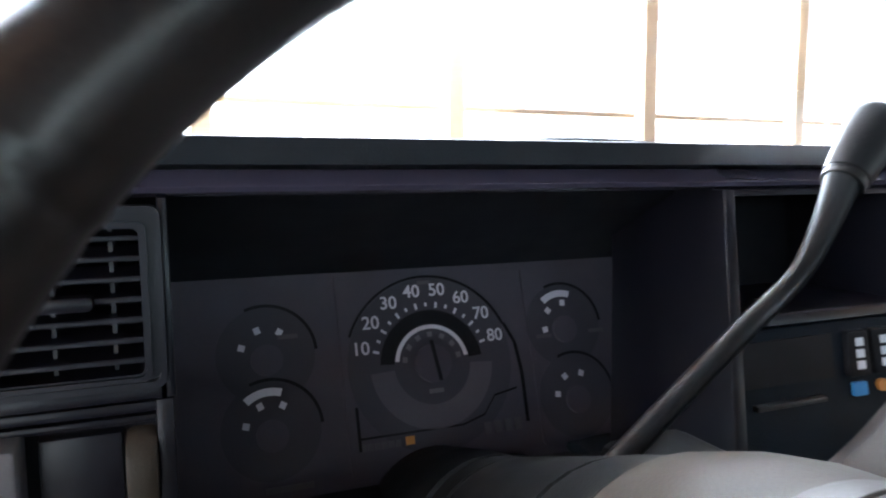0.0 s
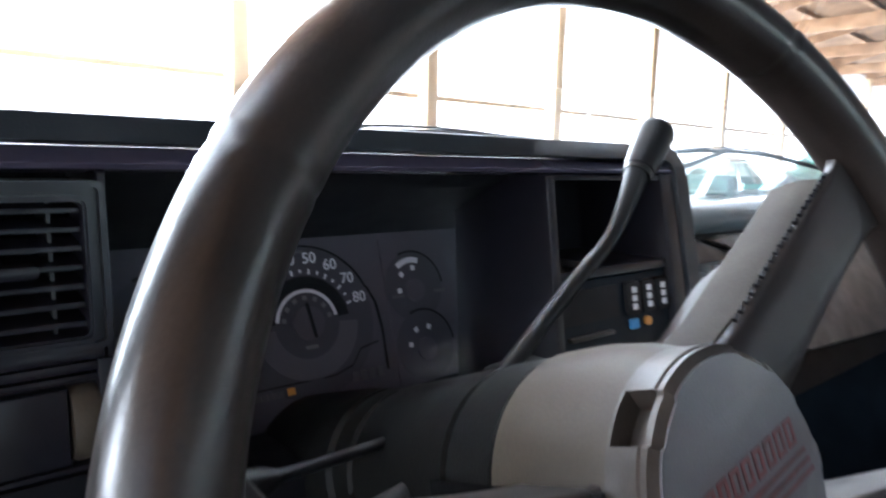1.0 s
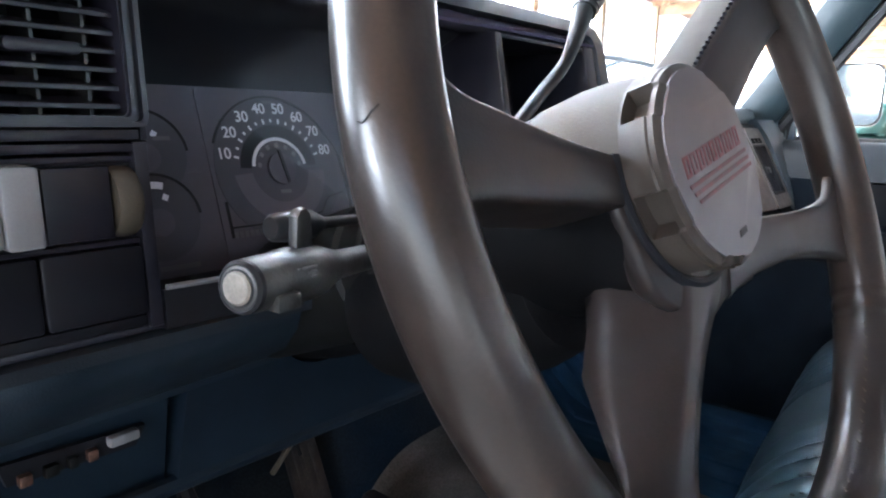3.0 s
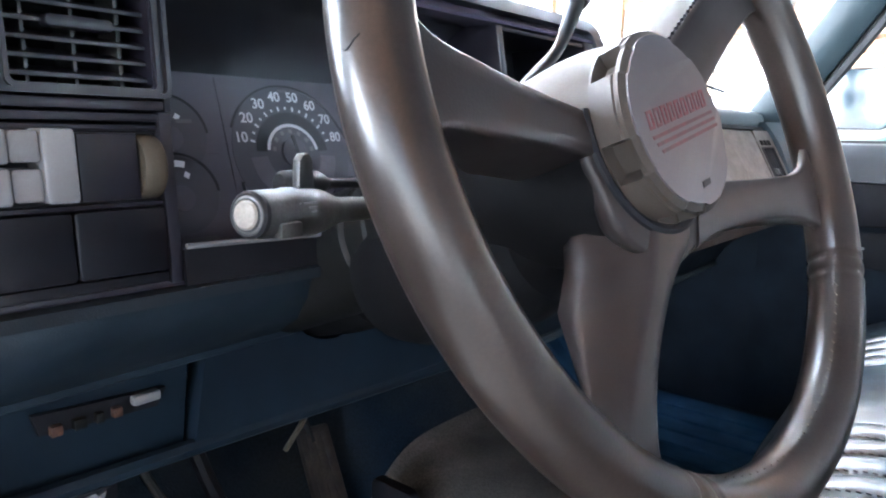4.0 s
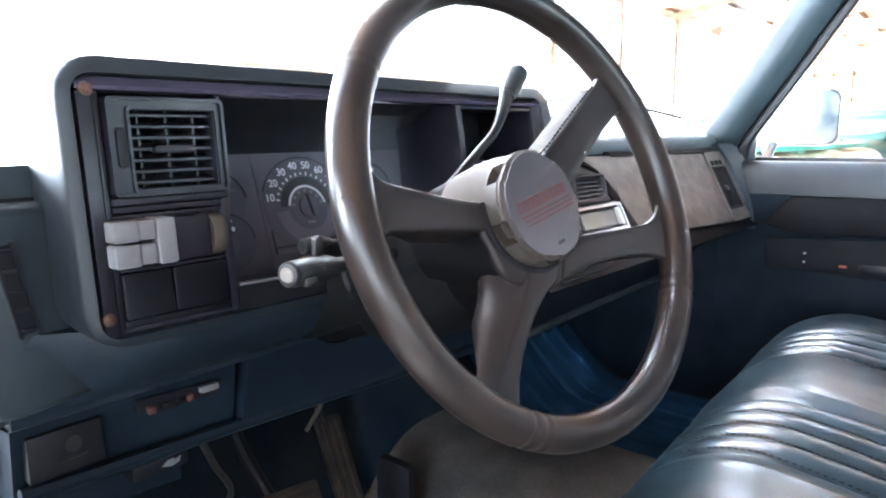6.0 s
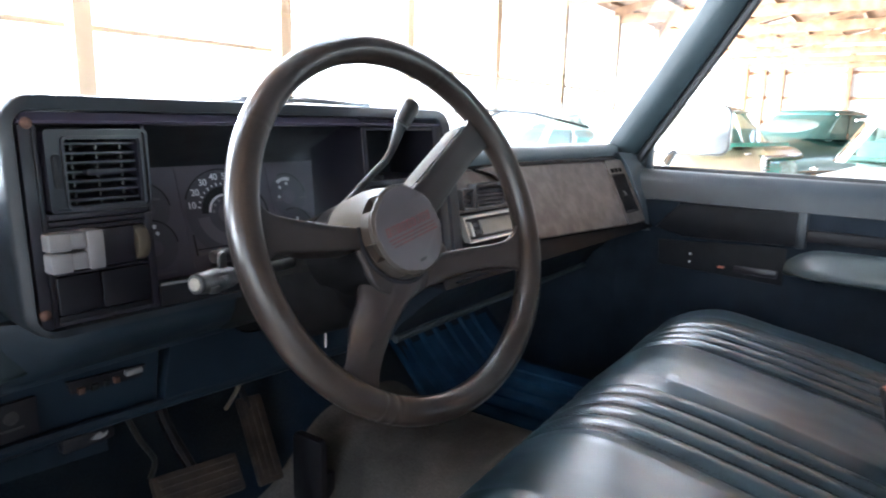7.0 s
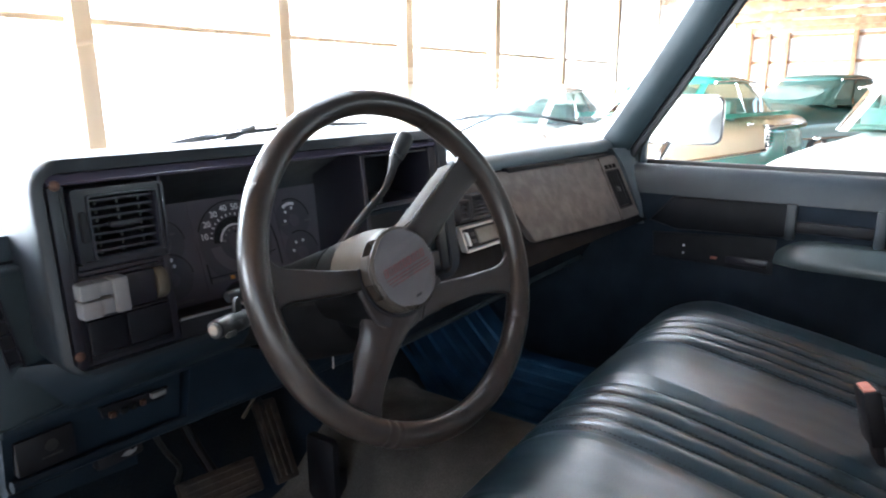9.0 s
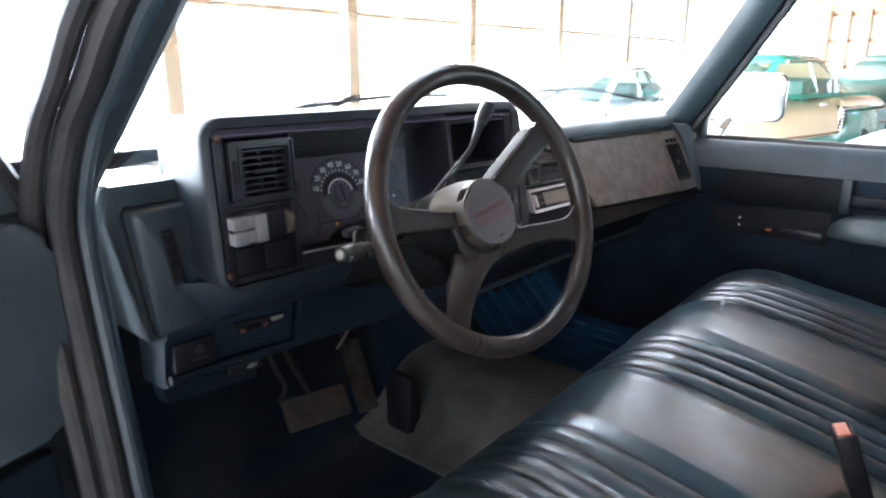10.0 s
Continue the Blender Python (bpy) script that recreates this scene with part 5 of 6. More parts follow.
def steering_wheel():
    w = thing("steering_wheel", "worn brown-grey four-spoke steering wheel with stitched rim", "steering wheel", W_C)
    # rim: oval section, pinched at the leather seams
    rings = []
    n, k = 480, 16
    for i in range(n):
        a = 2 * math.pi * i / n
        deg = math.degrees(a)
        pinch = 1.0
        for s, deep in ((-120, 1.0), (-116.3, 0.8), (-35, 0.9), (-31.5, 0.7), (146.5, 0.45), (61.5, 0.5)):
            dd = abs((deg - s + 180) % 360 - 180)
            pinch += deep * (0.025 * math.exp(-((dd - 1.2) / 0.6) ** 2) - 0.08 * math.exp(-(dd / 0.45) ** 2))
        r = 0.0138 * pinch
        ring = []
        for j in range(k):
            t = 2 * math.pi * j / k
            rr = 0.1731 + r * 0.95 * math.cos(t)
            ring.append(wp(rr * math.cos(a), rr * math.sin(a), r * 1.08 * math.sin(t)))
        rings.append(ring)
    rings.append(rings[0])
    bm = loops(rings, caps=False)
    bmesh.ops.remove_doubles(bm, verts=bm.verts, dist=1e-5)
    rim = part("rim", bm, M_WHEEL, w, "worn brown-grey leather rim", sharp=80)
    # a crack in the leather, low on the driver's side
    crack = [(176.4, 172), (176.6, 166), (176.4, 160), (176.1, 155), (175.9, 150), (175.7, 146)]
    line = [wp((0.1731 + 0.0132 * math.cos(radians(t))) * math.cos(radians(a)), (0.1731 + 0.0132 * math.cos(radians(t))) * math.sin(radians(a)), 0.015 * math.sin(radians(t))) for a, t in ((a, 180 - t) for a, t in crack)]
    part("crack", tube(smooth_path(line, 4), 0.00022, 5), M_DARK, rim, "dark crack in the leather")
    # inner seam with stitches
    for a0, a1 in ((-114, -37),):
        for i in range(int(abs(a1 - a0) / 2.4)):
            a = radians(a0 + 2.4 * i)
            c = wp(0.1612 * math.cos(a), 0.1612 * math.sin(a), 0.0055)
            e = wp(0.1612 * math.cos(a + 0.022), 0.1612 * math.sin(a + 0.022), 0.0035)
            part("stitch", tube([c, e], 0.0006, 5), M_COLLAR, rim)
    # spokes: two edges each from hub to rim, dished towards the hub
    edges = (
        (((-0.0528, 0.0053), (-0.0795, 0.0095), (-0.1024, 0.0140), (-0.1254, 0.0191), (-0.1419, 0.0231), (-0.1510, 0.0293), (-0.1580, 0.0415), (-0.1621, 0.0614)), ((-0.0575, -0.0161), (-0.0804, -0.0136), (-0.1034, -0.0118), (-0.1237, -0.0103), (-0.1403, -0.0087), (-0.1514, -0.0097), (-0.1591, -0.0176), (-0.1678, -0.0400))),
        (((0.0123, 0.0320), (0.0361, 0.0434), (0.0569, 0.0578), (0.0769, 0.0718), (0.0983, 0.0866), (0.1131, 0.0970), (0.1217, 0.1079), (0.1209, 0.1285)), ((0.0455, 0.0047), (0.0652, 0.0207), (0.0819, 0.0335), (0.1043, 0.0504), (0.1248, 0.0645), (0.1406, 0.0729), (0.1541, 0.0710), (0.1692, 0.0449))),
        (((0.0289, -0.0290), (0.0503, -0.0306), (0.0751, -0.0314), (0.0992, -0.0324), (0.1225, -0.0326), (0.1396, -0.0320), (0.1529, -0.0254), (0.1681, -0.0054)), ((0.0088, -0.0640), (0.0337, -0.0586), (0.0591, -0.0571), (0.0880, -0.0565), (0.1163, -0.0588), (0.1364, -0.0630), (0.1475, -0.0702), (0.1540, -0.0874))),
        (((-0.0470, 0.0060), (-0.0500, -0.0150), (-0.0490, -0.0330), (-0.0480, -0.0470), (-0.0496, -0.0604), (-0.0595, -0.0739), (-0.0722, -0.0856), (-0.0873, -0.0991), (-0.1014, -0.1117), (-0.1126, -0.1149), (-0.1352, -0.1069)), ((0.0280, -0.0260), (0.0200, -0.0420), (0.0110, -0.0540), (0.0010, -0.0625), (-0.0183, -0.0731), (-0.0340, -0.0834), (-0.0506, -0.0968), (-0.0654, -0.1113), (-0.0756, -0.1244), (-0.0818, -0.1379), (-0.0806, -0.1563))),
    )

    def dish(p, q):
        """The spokes fall in a straight line from the rim to the hub."""
        return -0.0125 * (1 - min(1.0, max(0.0, (math.hypot(p, q) - 0.05) / 0.115)))

    plain = ((0.05, -1.0), (0.0, -0.8), (0.0, -0.1), (0.02, -0.033), (0.07, 0.0), (0.3, 0.015), (0.5, 0.02), (0.7, 0.015), (0.93, 0.0), (0.98, -0.033), (1.0, -0.1), (1.0, -0.8), (0.95, -1.0))
    flanked = ((0.0, -1.0), (-0.12, -0.8), (-0.1, -0.62), (0.3, -0.1), (0.36, -0.03), (0.42, 0.0), (0.5, 0.01), (0.7, 0.015), (0.93, 0.0), (0.98, -0.033), (1.0, -0.1), (1.0, -0.8), (0.95, -1.0))
    for n_spoke, (left, right) in enumerate(edges):
        ls, rs = (smooth_path([(x, y, 0) for x, y in e], 4) for e in (left, right))
        rings = []
        for i, (l, r) in enumerate(zip(ls, rs)):
            ring = []
            reach = max(math.hypot(l.x, l.y), math.hypot(r.x, r.y))
            deep = 0.034 * min(1.0, max(0.0, (0.16 - reach) / 0.06)) + 0.006
            if n_spoke == 3:
                deep *= 0.8 + 0.2 * min(1.0, i / 12)
            for f, h in flanked if n_spoke == 3 else plain:
                if n_spoke == 3 and f < 0.42:
                    f = 0.45 + (f - 0.45) * (0.2 + 0.8 * min(1.0, i / 18))
                m = l.lerp(r, f)
                ring.append(wp(m.x, m.y, dish(m.x, m.y) + h * deep))
            rings.append(ring)
        part("spoke", loops(rings), M_WHEEL2, w, "brown-grey spoke", sharp=60)
    # leather flank of the upper spoke, with its row of stitches
    flank = smooth_path([(0.0123, 0.032, 0), (0.0361, 0.0434, 0), (0.0569, 0.0578, 0), (0.0769, 0.0718, 0), (0.0983, 0.0866, 0), (0.1131, 0.097, 0)], 5)
    for i, c in enumerate(flank[5:]):
        at = wp(c.x - 0.0006, c.y + 0.0008, dish(c.x, c.y) - 0.003)
        part("stitch", tube([at, at + W_RT * 0.0021 + W_UP * 0.0017], 0.0011, 6), M_DARK, w, "dark stitch" if i == 0 else "")
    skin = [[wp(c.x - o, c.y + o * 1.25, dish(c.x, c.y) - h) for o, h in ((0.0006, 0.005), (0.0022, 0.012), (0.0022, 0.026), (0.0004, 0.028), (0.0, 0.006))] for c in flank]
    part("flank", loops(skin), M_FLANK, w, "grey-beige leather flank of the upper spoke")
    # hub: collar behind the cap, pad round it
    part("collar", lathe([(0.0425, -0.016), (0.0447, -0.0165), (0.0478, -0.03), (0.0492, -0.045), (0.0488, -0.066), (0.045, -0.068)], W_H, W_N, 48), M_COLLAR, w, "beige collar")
    # added dark half shell: stands in for the shade on the collar's underside
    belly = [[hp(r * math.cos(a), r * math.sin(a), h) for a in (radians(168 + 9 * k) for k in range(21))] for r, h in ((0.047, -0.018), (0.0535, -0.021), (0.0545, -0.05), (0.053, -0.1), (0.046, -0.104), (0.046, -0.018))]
    part("hub_shade", loops(belly + belly[:1], closed=False, caps=False), M_SHADED_BLACK, w, "dark half shell standing in for shade under the hub")
    pad = [(-0.0563, 0.0049), (-0.061, -0.0152), (-0.0568, -0.0286), (-0.0508, -0.0472), (-0.0398, -0.0584), (-0.0113, -0.0688), (0.0131, -0.0625), (0.0493, -0.0571), (0.0527, -0.0301), (0.0473, -0.0197), (0.0473, -0.001), (0.0508, 0.0094), (0.0322, 0.0292), (0.0177, 0.033), (-0.0268, 0.0179)]
    pad = [(p.x, p.y) for p in smooth_path([(x, y, 0) for x, y in pad + pad[:1]], 4)][:-1]
    rings = [[wp(-0.004 + (x + 0.004) * k, -0.018 + (y + 0.018) * k, h) for x, y in pad] for k, h in ((0.62, -0.034), (0.82, -0.03), (0.95, -0.022), (1.0, -0.0165), (0.985, -0.0135), (0.95, -0.0126))]
    part("hub_pad", loops(rings), M_WHEEL2, w, "brown-grey hub pad", sharp=70)
    gap = [(0.0475 * math.cos(a), 0.0475 * math.sin(a)) for a in (radians(168 + 6 * k) for k in range(34))]
    part("gap_ring", tube([hp(x, y, -0.0178) for x, y in gap], 0.0026, 8), M_DARK, w, "black gap round the horn cap")
    # horn cap: a drum with six windows cut into its edge
    rot = radians(13)
    face, edge, deep = [], [], []
    for i in range(240):
        a = 2 * math.pi * i / 240
        d = min(abs((math.degrees(a) - s + 180) % 360 - 180) for s in (140, 63, -15, -97, -158, 20))
        cut = d < 11.5
        face.append(((0.0407 - (0.0012 if cut else 0)) * math.cos(a), (0.0407 - (0.0012 if cut else 0)) * math.sin(a)))
        edge.append(((0.0438 - (0.0012 if cut else 0)) * math.cos(a), (0.0438 - (0.0012 if cut else 0)) * math.sin(a)))
        deep.append(((0.0445 - (0.0075 if cut else 0)) * math.cos(a), (0.0445 - (0.0075 if cut else 0)) * math.sin(a)))
    full = [(0.0447 * math.cos(2 * math.pi * i / 240), 0.0447 * math.sin(2 * math.pi * i / 240)) for i in range(240)]
    rings = [[hp(p, q, h) for p, q in pts] for pts, h in ((full, -0.019), (full, -0.0155), (deep, -0.015), (deep, -0.0052), (edge, -0.0045), (edge, -0.0022), (face, -0.0003))]
    part("cap_drum", loops(rings), M_COLLAR_SHADED, w, "beige drum of the horn cap, darkened as in shade, with cut windows", sharp=30)
    cap = part("horn_cap", prism(face, -0.0012, 0.0006, hp, 0.0004), M_HUBCAP, w, "grey horn cap with worn red mark")

    def cp(p, q, h):
        return hp(p * math.cos(rot) - q * math.sin(rot), p * math.sin(rot) + q * math.cos(rot), h)

    # the maker's mark as plain slanted blocks, with stripes below
    for i in range(9):
        x = -0.0305 + 0.0069 * i
        block = ring_frame([(x, 0.0008), (x + 0.005, 0.0008), (x + 0.0064, 0.0092), (x + 0.0014, 0.0092)], [(x + 0.0015, 0.0022), (x + 0.0038, 0.0022), (x + 0.0049, 0.0078), (x + 0.0026, 0.0078)], 0.0009, -0.0002, cp)
        part("mark_block", block, M_RED, cap)
    for i, (x0, x1) in enumerate(((-0.0305, 0.0325), (-0.029, 0.033), (-0.027, 0.0335))):
        z = -0.0026 - 0.0034 * i
        part("mark_stripe", prism([(x0, z - 0.0008), (x1, z - 0.0008), (x1 + 0.0003, z + 0.0008), (x0 - 0.0004, z + 0.0008)], -0.0002, 0.0009, cp), M_RED, cap)
    part("mark", prism([(-0.004, -0.0325), (0.004, -0.0325), (0.005, -0.0298), (-0.003, -0.0298)], -0.0002, 0.0009, cp), M_DARK, cap)
    return w


steering_wheel()


def steering_column():
    c = thing("steering_column", "dark ringed steering column with levers and ignition housing", "steering column", W_C - W_N * 0.3)
    prof = [(0.044, 0.066), (0.0478, 0.0695), (0.0472, 0.098), (0.0445, 0.0995), (0.0445, 0.1015), (0.0468, 0.103), (0.044, 0.19), (0.041, 0.192), (0.041, 0.197), (0.043, 0.199), (0.044, 0.215), (0.041, 0.218), (0.041, 0.222), (0.044, 0.225), (0.046, 0.26), (0.048, 0.4)]
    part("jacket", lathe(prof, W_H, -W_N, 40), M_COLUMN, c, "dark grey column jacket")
    part("shroud", lathe([(0.02, 0.075), (0.04, 0.085), (0.048, 0.11), (0.05, 0.2), (0.045, 0.22)], W_H - W_UP * 0.03, -W_N, 30), M_SHADED_BLACK, c, "black lower shroud")
    part("boot", lathe([(0.044, 0.0), (0.05, 0.05), (0.052, 0.1)], (-0.3, 0.29, 1.14), (0.1, 0.95, -0.25), 30), M_SHADED_BLACK, c, "black column boot")
    part("key_housing", box((-0.34, 0.1, 1.212), (-0.295, 0.18, 1.255), 0.008), M_COLUMN, c)
    return c


steering_column()


def turn_stalk():
    s = thing("turn_signal_stalk", "worn grey turn signal stalk with a round beige button", "lever", (-0.37, 0.14, 1.21))
    tip = Vector((-0.552, 0.111, 1.229))
    root = Vector((-0.356, 0.161, 1.2155))
    way = (root - tip).normalized()
    part("barrel", lathe([(0.0062, 0.0), (0.0078, 0.0004), (0.0088, 0.002), (0.0092, 0.006), (0.0096, 0.02), (0.0102, 0.021), (0.0102, 0.036), (0.0092, 0.043), (0.0058, 0.056), (0.0055, 0.075), (0.0055, 0.2)], tip, way, 28), M_STALK, s, "worn grey barrel")
    part("button", lathe([(0.0, -0.0014), (0.0048, -0.0013), (0.0056, -0.0006), (0.0056, 0.002)], tip, way, 28), M_CAPEND, s, "round beige push button")
    part("ring", lathe([(0.0061, -0.0002), (0.0066, 0.0004), (0.0078, 0.0001), (0.0089, 0.0012), (0.009, 0.003)], tip, way, 28), M_DARK, s, "dark ring round the button")
    part("slide_switch", box((-0.005, -0.0035, -0.003), (0.005, 0.0035, 0.003), 0.001, m=Matrix.Translation(tip + way * 0.013 + Vector((0.002, -0.0075, -0.0055)))), M_STALK, s, "small slide switch")
    part("wiper_tab", prism([(-0.0055, -0.002), (0.0055, -0.002), (0.0042, 0.013), (0.0015, 0.015), (-0.002, 0.0145), (-0.0045, 0.012)], -0.0025, 0.0025, lambda p, q, h: tip + way * (0.034 + p) + Vector((0, 0, 0.009 + q)) + Vector((0, h, 0)), 0.001), M_STALK, s, "thin grey tab")
    for k in range(3):
        part("mark", box((-0.005, -0.0004, -0.0003), (0.004, 0.0004, 0.0003), 0, m=Matrix.Translation(tip + way * 0.027 + Vector((0, -0.0098, 0.001 + 0.0018 * k)))), M_GREYMARK, s)
    return s


turn_stalk()


def tilt_lever():
    s = thing("tilt_lever", "short grey column tilt lever", "lever", (-0.38, 0.16, 1.22))
    tip, root = Vector((-0.492, 0.172, 1.2335)), Vector((-0.36, 0.177, 1.228))
    part("grip", lathe([(0.005, 0.0), (0.0065, 0.002), (0.0072, 0.012), (0.0068, 0.024), (0.004, 0.03), (0.0028, 0.033), (0.0028, 0.13)], tip, root - tip, 20), M_LEVER, s)
    return s


tilt_lever()


def shift_lever():
    s = thing("shift_lever", "dark curved column shift lever with a round-ended knob", "lever", (-0.345, 0.13, 1.25))
    pts = smooth_path([(-0.378, 0.14, 1.25), (-0.333, 0.148, 1.274), (-0.288, 0.153, 1.3), (-0.257, 0.154, 1.32), (-0.242, 0.153, 1.343), (-0.234, 0.152, 1.363)], 6)
    n = len(pts)
    part("rod", tube(pts, [0.0046 + 0.0034 * max(0.0, i / n - 0.6) / 0.4 for i in range(n)], 12), M_LEVER, s, "dark bent rod")
    a, b = Vector((-0.2345, 0.152, 1.359)), Vector((-0.209, 0.155, 1.386))
    part("knob", lathe([(0.0068, 0.0), (0.0095, 0.001), (0.0105, 0.012), (0.0116, 0.031), (0.0103, 0.0355), (0.006, 0.0375), (0.0, 0.038)], a, b - a, 24), M_LEVER, s, "dark grey knob")
    part("ring", lathe([(0.0088, -0.003), (0.0088, 0.001), (0.006, 0.001)], a, b - a, 20), M_STALK, s, "worn grey ring")
    return s


shift_lever()
tag_wire = thing("hanging_tag", "thin white strip hanging below the steering column", "tag", (-0.33, 0.165, 1.09))
part("strip", box((-0.3665, 0.1495, 1.112), (-0.3645, 0.1503, 1.163), 0.0003), M_WHITE, tag_wire)

# ---- pedals, mat, seat ----
def pedals():
    b = thing("brake_pedal", "worn rubber brake pedal on a dark arm", "pedal", (-0.32, 0.5, 0.74))
    m = Matrix.Translation((-0.334, 0.455, 0.812)) @ Euler((radians(-38), radians(6), radians(-4))).to_matrix().to_4x4()
    bm = box((-0.07, -0.006, -0.03), (0.07, 0.008, 0.03), 0.004, m=m)
    part("pad", bm, M_PEDAL, b, "worn brown-black rubber pad")
    for k in range(5):
        part("rib", box((-0.062, -0.008, -0.022 + 0.011 * k - 0.002), (0.062, -0.005, -0.022 + 0.011 * k + 0.002), 0.001, m=m), M_PEDAL, b)
    part("arm", tube(smooth_path([(-0.332, 0.468, 0.822), (-0.337, 0.54, 0.9), (-0.335, 0.58, 1.01), (-0.335, 0.58, 1.11)], 4), 0.009, 8), M_DARK, b)
    g = thing("accelerator_pedal", "tall worn rubber accelerator pedal", "pedal", (-0.16, 0.6, 0.7))
    m = Matrix.Translation((-0.156, 0.535, 0.787)) @ Euler((radians(-32), radians(8), 0)).to_matrix().to_4x4()
    part("pad", box((-0.027, -0.005, -0.08), (0.027, 0.006, 0.08), 0.004, m=m), M_PEDAL, g, "brown-black rubber pad")
    for k in range(3):
        part("rib", box((-0.018 + 0.014 * k, -0.007, -0.07), (-0.01 + 0.014 * k, -0.004, 0.07), 0.001, m=m), M_PEDAL, g)
    part("arm", tube(smooth_path([(-0.156, 0.565, 0.838), (-0.156, 0.62, 0.93), (-0.155, 0.68, 1.03)], 4), 0.006, 8), M_DARK, g)
    c = thing("loose_cable", "thin cable hanging under the dashboard", "cable", (-0.45, 0.5, 0.8))
    part("cable", tube(smooth_path([(-0.46, 0.42, 0.99), (-0.43, 0.44, 0.93), (-0.40, 0.46, 0.88), (-0.385, 0.5, 0.83)], 6), 0.004, 8), M_STALK, c)
    c = thing("loose_cable", "short pale wire hanging behind the pedals", "cable", (-0.28, 0.4, 0.95))
    part("cable", tube(smooth_path([(-0.3, 0.4, 1.0), (-0.29, 0.41, 0.97), (-0.3, 0.43, 0.93)], 6), 0.003, 8), M_COLLAR, c)


pedals()

mat_ob = thing("floor_mat", "dusty grey-brown floor mat over the hump", "floor mat", (0.0, 0.2, 0.66))
def mat_sheet(u, v):
    x, y = -0.16 + 0.513 * u - 0.02 * v, -0.095 + 0.62 * v + 0.05 * u * (1 - v)
    x += 0.12 * u * (0.5 - v)
    return (x, y, floor_height(x, y) + 0.034 + 0.003 * math.sin(9 * x + 4 * y))
part("sheet", sheet(mat_sheet, 30, 30, 0.008), M_MAT, mat_ob)
tread = thing("hump_cover", "dark rubber plate standing against the floor hump", "floor cover", (-0.13, 0.435, 0.66))
part("plate", prism(round_rect(0.4, 0.47, 0.68, 0.813, 0.008), -0.135, -0.12, on_x, 0.003), M_DARK, tread)
part("bracket", box((-0.121, 0.405, 0.68), (-0.095, 0.465, 0.742), 0.003), M_DARK, tread)


PLEATS = (-0.395, 0.02, 0.436)
PITCH = 0.0442
CROWN, ROLL = -0.084, 0.17


def seat_top(x, y):
    """Height of the bench: it falls to the back from a round front edge, with three bands of pleats and full panels between."""
    back = max(0.0, CROWN - y)
    front = min(ROLL, max(0.0, y - CROWN))
    z = 0.968 - 0.24 * back ** 1.3 - ROLL + math.sqrt(ROLL * ROLL - front * front)
    g = min(abs(x - p) for p in PLEATS)
    if g < 2 * PITCH:
        z += 0.0125 * abs(math.sin(math.pi * g / PITCH)) ** 0.6 - 0.008
    else:
        z += 0.012 * min(1.0, (g - 2 * PITCH) / 0.035) ** 0.6 - 0.008
        z += 0.004 * math.sin(5.0 * y + 9 * x) * min(1.0, (g - 2 * PITCH) / 0.05)
    return z


